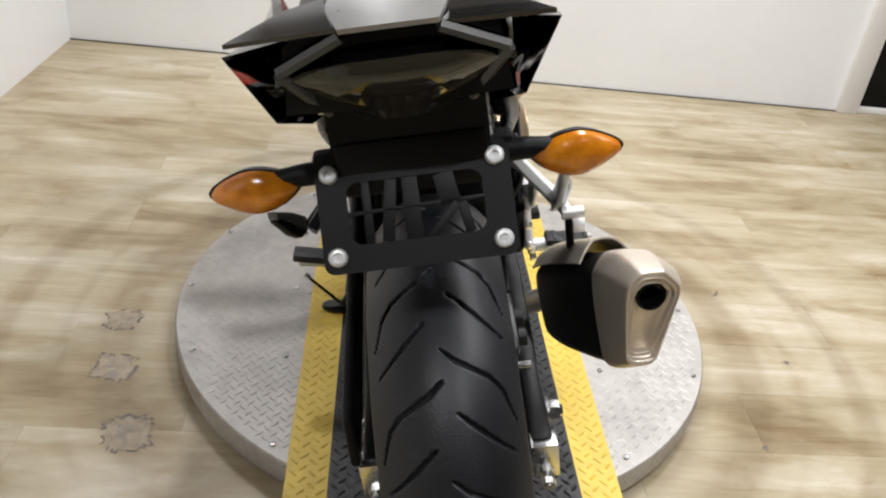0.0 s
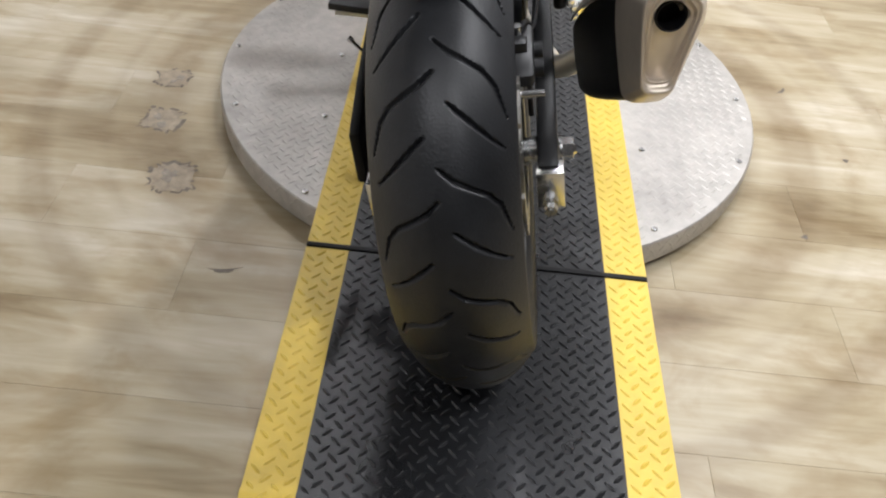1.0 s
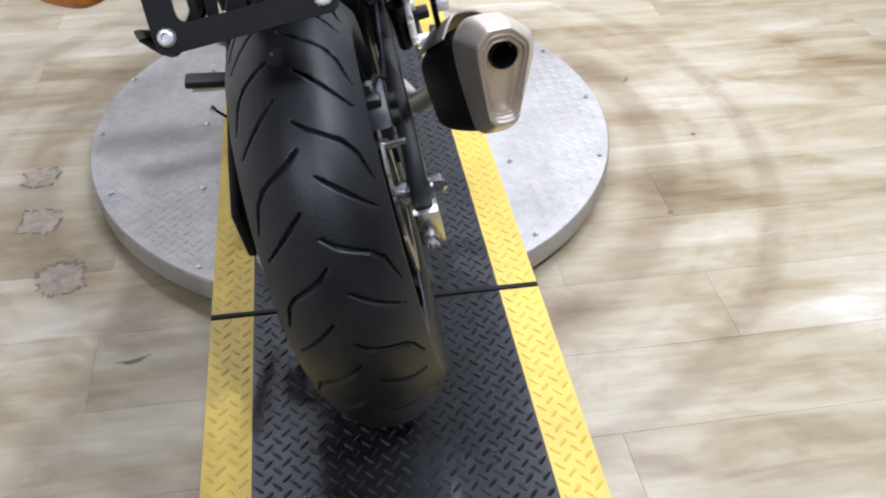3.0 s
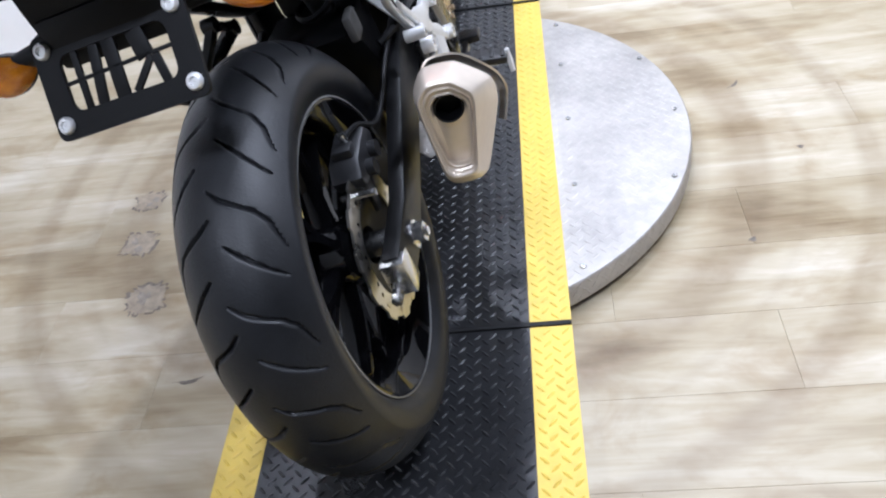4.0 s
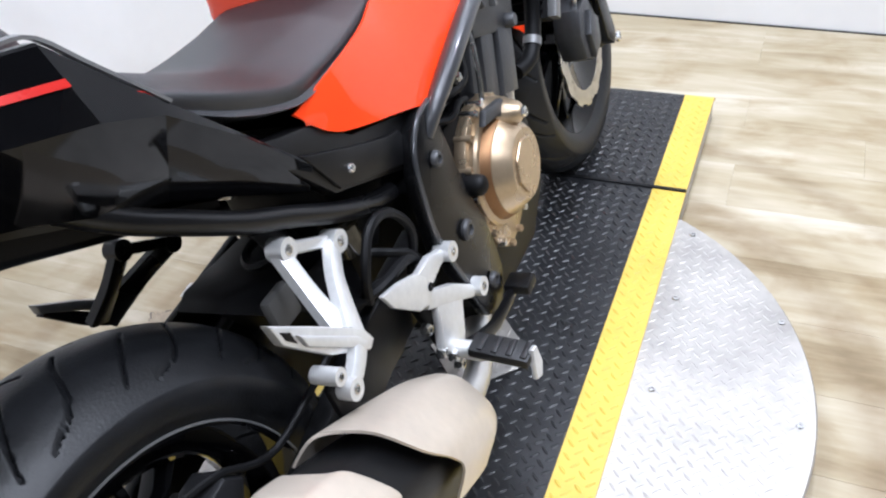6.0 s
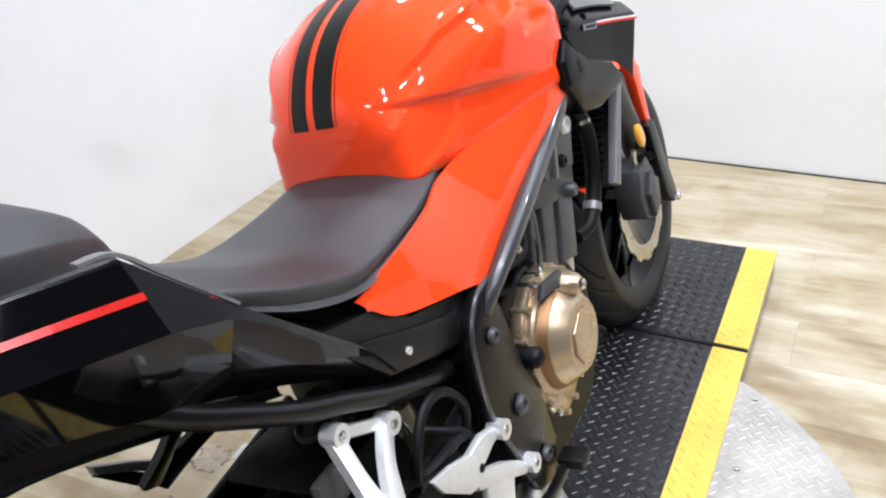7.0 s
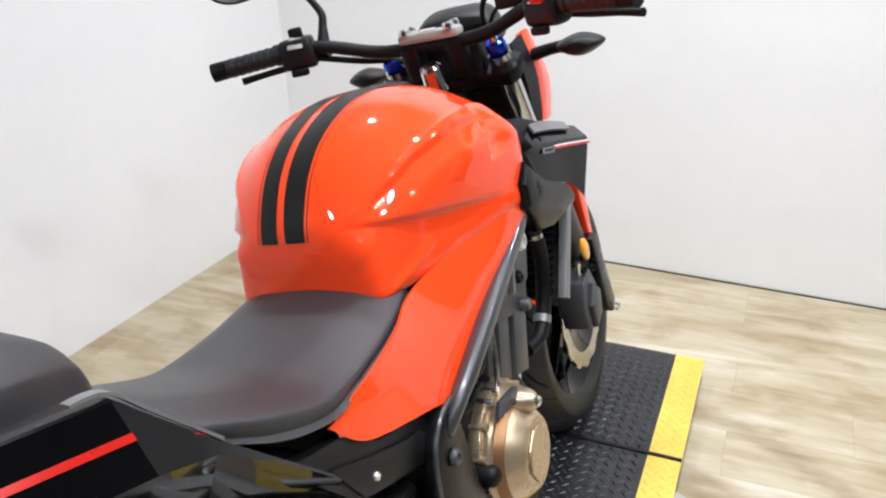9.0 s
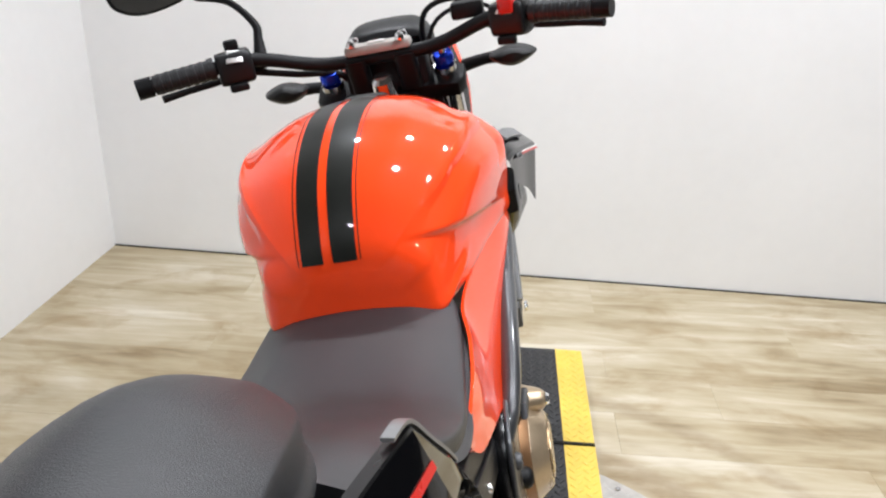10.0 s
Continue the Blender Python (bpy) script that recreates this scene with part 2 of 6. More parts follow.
glass_like("amber_lens", (0.95, 0.27, 0.01), 0.08, 0.3, 0.0, 0.35, 60, 0.4)
glass_like("smoked_lens", (0.035, 0.03, 0.02), 0.06, 0.25)
glass_like("lamp_glow", (0.9, 0.9, 0.88), 0.4, 0.0, 22.0)
glass_like("mirror_glass", (0.9, 0.9, 0.9), 0.02, 0.0)
M["mirror_glass"].node_tree.nodes["Principled BSDF"].inputs["Metallic"].default_value = 1.0


def floor_material():
    """Pale oak vinyl boards: long streaky grain, cloudy tone, each board its own tone."""
    mat = bpy.data.materials.new("floor_board")
    mat.use_nodes = True
    nt = mat.node_tree
    n, ln = nt.nodes, nt.links
    b = n["Principled BSDF"]
    tc, info, where = n.new("ShaderNodeTexCoord"), n.new("ShaderNodeObjectInfo"), n.new("ShaderNodeNewGeometry")
    shift, mp, mp2 = n.new("ShaderNodeVectorMath"), n.new("ShaderNodeMapping"), n.new("ShaderNodeMapping")
    shift.operation = "MULTIPLY_ADD"
    ln.new(info.outputs["Random"], shift.inputs[0])
    shift.inputs[1].default_value = (37, 19, 11)
    ln.new(tc.outputs["Object"], shift.inputs[2])
    mp.inputs["Scale"].default_value = (1.1, 9, 1)
    ln.new(shift.outputs[0], mp.inputs["Vector"])
    mp2.inputs["Scale"].default_value = (0.8, 2.4, 1)
    ln.new(where.outputs["Position"], mp2.inputs["Vector"])
    def noise_at(scale, detail, vec, rough=0.6, dist=0.0):
        t = n.new("ShaderNodeTexNoise")
        t.inputs["Scale"].default_value, t.inputs["Detail"].default_value, t.inputs["Roughness"].default_value, t.inputs["Distortion"].default_value = scale, detail, rough, dist
        ln.new(vec, t.inputs["Vector"])
        return t.outputs[0]
    grain = noise_at(1.7, 6, mp.outputs[0], 0.62, 0.8)
    fine = noise_at(11, 4, mp.outputs[0], 0.6)
    cloud = noise_at(1.8, 4, mp2.outputs[0], 0.6, 0.4)
    ramp = n.new("ShaderNodeValToRGB")
    e = ramp.color_ramp.elements
    e[0].position, e[0].color = 0.08, (0.22, 0.16, 0.082, 1)
    e[1].position, e[1].color = 0.9, (0.63, 0.585, 0.485, 1)
    for pos, col in ((0.36, (0.37, 0.305, 0.19, 1)), (0.62, (0.47, 0.41, 0.295, 1))):
        e.new(pos).color = col
    def plus(a, k, c):
        m = n.new("ShaderNodeMath")
        m.operation = "MULTIPLY_ADD"
        ln.new(a, m.inputs[0])
        m.inputs[1].default_value = k
        ln.new(c, m.inputs[2])
        return m.outputs[0]
    zero = n.new("ShaderNodeValue")
    zero.outputs[0].default_value = 0.1
    flat = zero.outputs[0]
    tone = plus(info.outputs["Random"], 0.1, plus(cloud, 1.1, plus(fine, 0.08, plus(grain, 0.7, flat))))
    mr = n.new("ShaderNodeMapRange")
    mr.inputs["From Min"].default_value, mr.inputs["From Max"].default_value = 0.73, 1.49
    ln.new(tone, mr.inputs["Value"])
    ln.new(mr.outputs[0], ramp.inputs[0])
    geo, off, dist = n.new("ShaderNodeNewGeometry"), n.new("ShaderNodeVectorMath"), n.new("ShaderNodeVectorMath")
    off.operation, dist.operation = "SUBTRACT", "LENGTH"
    ln.new(geo.outputs["Position"], off.inputs[0])
    off.inputs[1].default_value = (0.007, 0.629, 0.0)
    ln.new(off.outputs[0], dist.inputs[0])
    rings = n.new("ShaderNodeValToRGB")
    re = rings.color_ramp.elements
    re[0].position, re[0].color = 0.47, (0, 0, 0, 1)
    re[1].position, re[1].color = 0.86, (0, 0, 0, 1)
    for radius, val in ((0.63, 0.6), (0.66, 0.2), (0.69, 0.45), (0.72, 1.0), (0.775, 1.0), (0.8, 0.35), (0.84, 0.12), (0.86, 0.4), (0.885, 0.1), (0.96, 0.1), (0.985, 0.75), (1.015, 0.7), (1.04, 0.1)):
        re.new(radius * 0.8).color = (val, val, val, 1)
    shrink = n.new("ShaderNodeMath")
    shrink.operation = "MULTIPLY"
    shrink.inputs[1].default_value = 0.8
    ln.new(dist.outputs["Value"], shrink.inputs[0])
    ln.new(shrink.outputs[0], rings.inputs[0])
    wear = noise_at(5, 4, geo.outputs["Position"], 0.65)
    wm, grime = n.new("ShaderNodeMath"), n.new("ShaderNodeMix")
    wm.operation = "MULTIPLY"
    ln.new(rings.outputs[0], wm.inputs[0])
    ln.new(wear, wm.inputs[1])
    grime.data_type, grime.blend_type = "RGBA", "MULTIPLY"
    ln.new(wm.outputs[0], grime.inputs["Factor"])
    ln.new(ramp.outputs[0], grime.inputs["A"])
    grime.inputs["B"].default_value = (0.47, 0.385, 0.285, 1)
    smear = n.new("ShaderNodeMapping")                                  # trodden-in smudges
    smear.inputs["Scale"].default_value = (1.0, 1.7, 1)
    ln.new(geo.outputs["Position"], smear.inputs["Vector"])
    blot, stain = n.new("ShaderNodeMapRange"), n.new("ShaderNodeMix")
    blot.inputs["From Min"].default_value, blot.inputs["From Max"].default_value = 0.5, 0.72
    ln.new(noise_at(4.2, 5, smear.outputs[0], 0.6, 0.5), blot.inputs["Value"])
    stain.data_type, stain.blend_type = "RGBA", "MULTIPLY"
    ln.new(blot.outputs[0], stain.inputs["Factor"])
    ln.new(grime.outputs["Result"], stain.inputs["A"])
    stain.inputs["B"].default_value = (0.74, 0.66, 0.54, 1)
    ln.new(stain.outputs["Result"], b.inputs["Base Color"])
    rv = n.new("ShaderNodeMapRange")
    rv.inputs["To Min"].default_value, rv.inputs["To Max"].default_value = 0.3, 0.5
    ln.new(cloud, rv.inputs["Value"])
    ln.new(rv.outputs[0], b.inputs["Roughness"])
    bp = n.new("ShaderNodeBump")
    bp.inputs["Strength"].default_value, bp.inputs["Distance"].default_value = 0.15, 0.001
    ln.new(fine, bp.inputs["Height"])
    ln.new(bp.outputs[0], b.inputs["Normal"])
    M["floor_board"] = mat


floor_material()


material("wall_paint", (0.88, 0.88, 0.88), 0.6, 0.0, 0.02, 2.5, 0.12, 220)       # white emulsion with faint roller marks

# ---- room ----
ROOM = Matrix.Translation((-1.45, 2.435, 0)) @ Matrix.Rotation(radians(-2.4), 4, "Z")   # corner of the two walls; x along the back wall


def structure(name, bm, mat, label, m=None, category="wall"):
    ob = part(name, bm, mat)
    tagged(ob, label, category, kind="structure")
    if m is not None:
        ob.matrix_world = m
    return ob


BACK_END, DOOR_END, EAST, SOUTH = 3.27, 4.3, 4.6, -6.2
structure("wall_north", block(-0.12, BACK_END, 0, 0.12, 0, CEILING, 0), M["wall_paint"], "plain white painted back wall", ROOM)
structure("wall_west", block(-0.12, 0, SOUTH, 0, 0, CEILING, 0), M["wall_paint"], "plain white painted side wall", ROOM)
structure("wall_north_far", join(block(DOOR_END, EAST, 0, 0.12, 0, CEILING, 0), block(BACK_END, DOOR_END, 0, 0.12, 2.1, CEILING, 0)), M["wall_paint"], "white wall over and beside a dark opening", ROOM)
# east and south walls are out of view, darkened to hold back bounce light
structure("wall_east", block(EAST, EAST + 0.12, SOUTH, 0.12, 0, CEILING, 0), M["far_wall"], "unseen wall, added dark grey to keep reflections black", ROOM)
structure("wall_south", block(-0.12, EAST + 0.12, SOUTH - 0.12, SOUTH, 0, CEILING, 0), M["far_wall"], "unseen wall, added dark grey to keep reflections black", ROOM)
structure("ceiling", block(-0.12, EAST + 0.12, SOUTH - 0.12, 0.12, CEILING + 0.002, CEILING + 0.1, 0), M["ceiling_dark"], "dark painted ceiling with downlights", ROOM, "ceiling")
structure("trim_opening", block(BACK_END + 0.001, BACK_END + 0.09, -0.02, 0.14, 0, 2.1, 0.004), M["white_paint"], "white painted trim beside a dark opening", ROOM, "door frame")
structure("wall_beyond", join(block(BACK_END - 0.1, DOOR_END + 0.1, 1.2, 1.25, 0, 2.4, 0), block(BACK_END - 0.1, BACK_END - 0.05, 0.125, 1.2, 0, 2.4, 0), block(DOOR_END + 0.05, DOOR_END + 0.1, 0.125, 1.2, 0, 2.4, 0), block(BACK_END - 0.1, DOOR_END + 0.1, 0.125, 1.25, 2.4, 2.45, 0)), M["dark_void"], "dark unlit store beyond the opening", ROOM)
cabinet = thing("glass_door", "black glass door with a white frame beside the wall", "door", m=ROOM)
part("door_frame", join(block(BACK_END + 0.092, DOOR_END - 0.01, 0.0, 0.04, 0.001, 0.028, 0.002), block(BACK_END + 0.092, DOOR_END - 0.01, 0.0, 0.04, 2.04, 2.09, 0.002)), M["white_paint"], cabinet, "white bottom and top rail")
part("door_pane", block(BACK_END + 0.094, DOOR_END - 0.01, 0.012, 0.02, 0.029, 2.039, 0), M["gloss_black"], cabinet, "dark reflective glass")
structure("baseboard", block(0.0, BACK_END, -0.006, -0.001, 0.0, 0.004, 0), M["dark_void"], "thin dark joint where wall meets floor", ROOM, "trim")
for lx, ly in LAMP_SPOTS:
    ceiling_lamp(lx, ly)

# ---- turntable ----
TX, TY, TR, TZ = 0.007, 0.629, 0.612, 0.075
MATZ = 0.083


def lozenges(spots, length=0.0225, width=0.0062, high=0.0021):
    """Raised tread bars: each a long low hexagonal hump. spots: matrices that place them."""
    verts, faces = [], []
    h, w = length / 2, width / 2
    base = [(-h, 0, 0), (-h * 0.45, -w, 0), (h * 0.45, -w, 0), (h, 0, 0), (h * 0.45, w, 0), (-h * 0.45, w, 0), (-h * 0.5, 0, high), (h * 0.5, 0, high)]
    fs = [(0, 1, 6), (1, 2, 7, 6), (2, 3, 7), (3, 4, 7), (4, 5, 6, 7), (5, 0, 6)]
    for m in spots:
        k = len(verts)
        verts += [tuple(m @ Vector(v)) for v in base]
        faces += [tuple(i + k for i in f) for f in fs]
    me = bpy.data.meshes.new("tread")
    me.from_pydata(verts, [], faces)
    for p in me.polygons:
        p.use_smooth = False
    return me


def tread_object(name, spots, mat, parent, label, **kw):
    me = lozenges(spots, **kw)
    me.materials.append(mat)
    ob = new(name, me)
    ob.parent = parent
    return tagged(ob, label, kind="stuff")


def tread_spots(x0, x1, y0, y1, pitch, z, keep=lambda x, y: True):
    """Rows of bars, each row turned across the next and set half a step aside."""
    out = []
    nx, ny = int((x1 - x0) / pitch), int((y1 - y0) / (pitch / 2))
    for j in range(ny):
        for i in range(nx):
            x, y = x0 + (i + 0.25 + 0.5 * (j % 2)) * (x1 - x0) / nx, y0 + (j + 0.5) * (y1 - y0) / ny
            if keep(x, y):
                out.append(Matrix.Translation((x, y, z)) @ Matrix.Rotation(radians(45 if j % 2 else -45), 4, "Z"))
    return out


turntable = thing("turntable", "round motorcycle turntable clad in silver checker plate", "turntable", m=pose(TX, TY, 0))
part("disc_top", revolve([(0.0005, TZ), (TR - 0.002, TZ), (TR, TZ - 0.003)], 128, "z"), M["checker_plate"], turntable, "silver aluminium checker plate top")
part("disc_rim", revolve([(TR, TZ - 0.003), (TR + 0.0006, TZ - 0.004), (TR + 0.0006, 0.022), (TR - 0.003, 0.021), (TR - 0.004, 0.03)], 128, "z"), M["checker_plate"], turntable, "checker plate skirt round the edge")
part("base_drum", revolve([(TR - 0.13, 0.0), (TR - 0.13, 0.07)], 96, "z"), M["matte_black"], turntable, "recessed black base under the disc")
tread_object("disc_tread", tread_spots(-0.61, 0.61, -0.61, 0.61, 0.027, TZ, lambda x, y: x * x + y * y < 0.595 ** 2 and abs(x + TX) > 0.29), M["checker_plate"], turntable, "raised bars of the checker plate", length=0.021, width=0.005, high=0.001)
rim_spots = []
for k in range(160):
    for j, zz in enumerate((0.032, 0.049, 0.066)):
        a = 2 * math.pi * (k + 0.5 * (j % 2)) / 160
        rim_spots.append(Matrix.Rotation(a, 4, "Z") @ Matrix.Translation((TR + 0.0006, 0, zz)) @ Matrix.Rotation(radians(90), 4, "Y") @ Matrix.Rotation(radians(45 if (k + j) % 2 else -45), 4, "Z"))
tread_object("rim_tread", rim_spots, M["checker_plate"], turntable, "raised bars round the skirt", length=0.02, width=0.005, high=0.0011)
for bx, by in [(-0.536, 0.41), (-0.337, 0.149), (0.338, 0.148), (0.341, 0.402), (0.345, 0.652), (0.552, 0.398), (0.344, 1.11), (0.343, 0.9), (0.592, 0.644), (0.543, 0.885), (-0.342, 0.402), (-0.345, 0.652), (-0.344, 0.9), (-0.344, 1.11), (-0.587, 0.644), (-0.54, 0.885)]:
    part("screw", bolt_head((bx - TX, by - TY, TZ), 0.007, 0.004, (0, 0, 1)), M["bright_steel"], turntable)

# ---- mats on the track ----
HALF, BAND = 0.305, 0.076


def track_mat(label, y0, y1, slope=None):
    """A rubber tread mat: black middle, yellow borders, raised bars."""
    def top(y):
        if slope is None:
            return 0.0
        if slope > 0:
            return -0.6 * max(0.0, y - slope)                           # front end bends down
        fold = 0.005 * max(0.0, 1 - abs(y - slope) / 0.016)
        return fold + min(0.0, (y - slope) * 0.11)

    mat_thing = thing("tread_mat", label, "floor mat", "track mats", pose(0, 0, MATZ))
    stops = [y0, y1] if slope is None else [y0, slope - 0.016, slope - 0.004, slope + 0.004, slope + 0.016, y1]
    lift = {s: top(s) for s in stops}
    for name, xa, xb, m, lab in (("centre_field", -HALF + BAND, HALF - BAND, "mat_black", "black ribbed rubber"), ("border", -HALF, -HALF + BAND, "mat_yellow", "yellow rubber border"), ("border", HALF - BAND, HALF, "mat_yellow", "yellow rubber border")):
        up = [[(xa, y, lift[y]) for y in stops], [(xb, y, lift[y]) for y in stops]]
        bm = bmesh.new()
        a = [[bm.verts.new(p) for p in r] for r in up]
        b = [[bm.verts.new((p[0], p[1], p[2] - 0.008)) for p in r] for r in up]
        grid_faces(bm, a)
        grid_faces(bm, b)
        for ra, rb in ((a[0], b[0]), (a[1], b[1]), ([a[0][0], a[1][0]], [b[0][0], b[1][0]]), ([a[0][-1], a[1][-1]], [b[0][-1], b[1][-1]])):
            for k in range(len(ra) - 1):
                bm.faces.new((ra[k], ra[k + 1], rb[k + 1], rb[k]))
        part(name, bm, M[m], mat_thing, lab)
        spots = tread_spots(xa + 0.004, xb - 0.004, y0 + 0.006, y1 - (0.05 if slope and slope > 0 else 0.006), 0.0275, 0.0)
        spots = [Matrix.Translation((0, 0, top(s.translation.y))) @ s for s in spots]
        tread_object("raised_tread", spots, M[m], mat_thing, "raised diamond tread bars")
    return mat_thing


track_mat("black rubber diamond-tread mat with yellow borders on a ramp", -1.02, -0.006, -0.49)
track_mat("black rubber diamond-tread mat with yellow borders across the turntable", 0.006, 1.251)
track_mat("black rubber diamond-tread mat with yellow borders, front end", 1.263, 1.745, 1.705)
for sy in (0.0, 1.257):
    strip = part("mat_joint_strip", block(-HALF, HALF, -0.005, 0.005, -0.004, 0.004, 0.002), M["matte_black"])
    tagged(strip, "thin black strip over the joint between two mats", "strip", "mat joints")
    strip.location = (0, sy, MATZ)
track = thing("track_platform", "low aluminium track under the rubber mats", "platform", m=pose(0, 0, 0))
part("rear_deck", slab([(-1.0, 0.0), (-1.0, 0.012), (-0.49, 0.074), (0.03, 0.074), (0.03, 0.0)], -HALF + 0.004, HALF - 0.004, 0.001), M["deck_alu"], track, "plain aluminium ramp deck")
part("front_deck", slab([(1.23, 0.0), (1.23, 0.0745), (1.7, 0.0745), (1.738, 0.052), (1.738, 0.0)], -HALF + 0.004, HALF - 0.004, 0.001), M["deck_alu"], track, "plain aluminium front deck")

spare = part("checker_offcut", block(-0.067, 0.067, -0.079, 0.079, 0.0, 0.003, 0.0008), M["checker_plate"])
tagged(spare, "square silver checker plate offcut lying on the mat", "metal plate")
spare.matrix_world = Matrix.Translation((0.028, 0.639, MATZ + 0.0021)) @ Matrix.Rotation(radians(-45), 4, "Z")
tread_object("offcut_tread", [Matrix.Translation((0, 0, 0.003)) @ m for m in tread_spots(-0.063, 0.063, -0.075, 0.075, 0.027, 0)], M["checker_plate"], spare, "raised bars", length=0.021, width=0.005, high=0.0011)


def scuff(x, y, turn, w, h, seed):
    """A torn outline of old tape left on the floor, as a thin broken ring."""
    r = random.Random(seed)
    ob = thing("tape_residue", "torn grey tape residue stuck on the floor boards", "tape", "tape marks", pose(x, y, 0.0006, 0, 0, turn))
    n = 40
    rad = [1 + r.uniform(-0.16, 0.16) for _ in range(n)]
    bm = bmesh.new()
    rows = []
    for k in range(n + 1):
        a = 2 * math.pi * k / n
        q = rad[k % n]
        sx, sy = math.copysign(abs(math.cos(a)) ** 0.6, math.cos(a)), math.copysign(abs(math.sin(a)) ** 0.6, math.sin(a))
        t = r.uniform(0.05, 0.2)
        rows.append([bm.verts.new((w * sx * q * f, h * sy * q * f, 0.0)) for f in (1.0, 1.0 - t)])
    for k in range(n):
        if r.random() < 0.62:
            bm.faces.new((rows[k][0], rows[k + 1][0], rows[k + 1][1], rows[k][1]))
    bmesh.ops.delete(bm, geom=[v for v in bm.verts if not v.link_faces], context="VERTS")
    part("torn_edge", bm, M["scuff_brown"], ob)
    film = [(w * 0.86 * rad[k] * math.copysign(abs(math.cos(k * math.pi / 20)) ** 0.6, math.cos(k * math.pi / 20)), h * 0.86 * rad[k] * math.copysign(abs(math.sin(k * math.pi / 20)) ** 0.6, math.sin(k * math.pi / 20))) for k in range(n)]
    part("glue_film", slab(film, -0.0004, -0.0001, 0, "z"), M["tape_film"], ob)
    for k in range(3):
        a, b = r.uniform(-0.5, 0.5) * w, r.uniform(-0.5, 0.5) * h
        spread = [(t, r.uniform(0.12, 0.34)) for t in np.linspace(0, 2 * math.pi, 11)[:-1]]
        part("residue_patch", slab([(a + q * w * math.cos(t), b + q * h * math.sin(t)) for t, q in spread], 0.0004 * k, 0.0004 * k + 0.0003, 0, "z"), M["tape_grey"], ob)


scuff(-0.735, 0.592, 5, 0.042, 0.04, 1)
scuff(-0.712, 0.428, -8, 0.045, 0.045, 2)
scuff(-0.63, 0.238, 12, 0.05, 0.048, 3)
for k, (x, y, turn, w, h) in enumerate(((0.775, 0.831, 50, 0.022, 0.004), (-0.46, -0.01, 10, 0.03, 0.005), (0.69, 0.26, 30, 0.008, 0.006), (0.86, 0.55, 0, 0.007, 0.006))):
    nick = part("floor_scuff", slab([(w * math.cos(t) * (1 + 0.3 * math.sin(3 * t)), h * math.sin(t) + w * 0.25 * math.cos(t) ** 2) for t in np.linspace(0, 2 * math.pi, 15)[:-1]], 0.0, 0.0004, 0, "z"), M["scuff_brown"])
    tagged(nick, "small dark scuff mark on the floor boards", "scuff mark", "floor scuffs")
    nick.matrix_world = pose(x, y, 0.0004, 0, 0, turn)

# ---- motorcycle ----
# Its own axes: x to its right, y ahead of the rear axle, z up from the tyres' contact; it leans on its side stand.
bike = thing("motorcycle", "orange-red and black naked motorcycle on its side stand", "motorcycle", m=pose(0.024, -0.091, MATZ, 0, -12.2, 0))
RA, FA = (-0.01, 0.319), (1.452, 0.305)     # axle ends: y, z
WA = (-0.02, 0.326)                         # rear wheel centre


def at_axle(bm, a):
    return moved(bm, Matrix.Translation((0, a[0], a[1])))


def tyre_mesh(radius, half, rim_r, drop, grooves, pitches, n_round=600, n_across=56):
    """A tyre turned about x with sunken grooves. grooves: polylines of (across, along) in one pitch, for the right half."""
    circ = 2 * math.pi * radius
    pitch = circ / pitches
    segs = []
    for side in (1, -1):
        for line in grooves:
            for (u0, s0, w0), (u1, s1, w1) in zip(line, line[1:]):
                for k in (-1, 0, 1):
                    o = (k + (0.25 if side < 0 else 0.0)) * pitch
                    segs.append((side * u0, s0 + o, side * u1, s1 + o, w0, w1))
    segs = np.array(segs)

    def depth(u, s):
        s = s % pitch
        ax, ay, bx, by, w0, w1 = segs.T
        dx, dy = bx - ax, by - ay
        u = u[:, None]
        t = np.clip(((u - ax) * dx + (s - ay) * dy) / (dx * dx + dy * dy), 0, 1)
        d = np.hypot(u - ax - t * dx, s - ay - t * dy) - (w0 + (w1 - w0) * t)
        return 0.006 * np.clip(-d.min(axis=1) / 0.0009, 0, 1)
    prof = [(-half + 2 * half * k / n_across) for k in range(n_across + 1)]
    wall = [(half * 0.985, radius - drop - 0.012), (half * 0.96, radius - drop - 0.024), (half * 0.9, rim_r + 0.012), (half * 0.8, rim_r + 0.002), (half * 0.74, rim_r - 0.004)]
    bm = bmesh.new()
    rows = []
    for i in range(n_round):
        a = 2 * math.pi * i / n_round
        c, s = math.cos(a), math.sin(a)
        ring = [(-x, r) for x, r in wall[::-1]]
        deep = depth(np.array(prof), circ * i / n_round)
        for u, g in zip(prof, deep):
            ring.append((u, radius - drop * (abs(u) / half) ** 2.3 - g))
        ring += wall
        rows.append([bm.verts.new((x, r * c, r * s)) for x, r in ring])
    grid_faces(bm, rows, True)
    return bm


REAR_GROOVES = [[(0.001, 0.008, 0.0016), (0.016, 0.022, 0.0028), (0.05, 0.04, 0.0026), (0.062, 0.055, 0.0022), (0.072, 0.09, 0.001)],
                [(0.014, 0.078, 0.0018), (0.034, 0.096, 0.0029), (0.068, 0.126, 0.0014)]]
rear_wheel = part("rear_wheel", at_axle(revolve([(0.012, -0.13), (0.02, -0.13), (0.02, 0.13), (0.012, 0.13)], 20, closed=True), RA), M["bright_steel"], bike, "rear wheel with black cast rim and road tyre")
part("tyre", at_axle(tyre_mesh(0.326, 0.083, 0.228, 0.053, REAR_GROOVES, 15, 1000, 90), WA), M["rubber"], rear_wheel, "black road tyre with curved tread grooves", sharp=60)


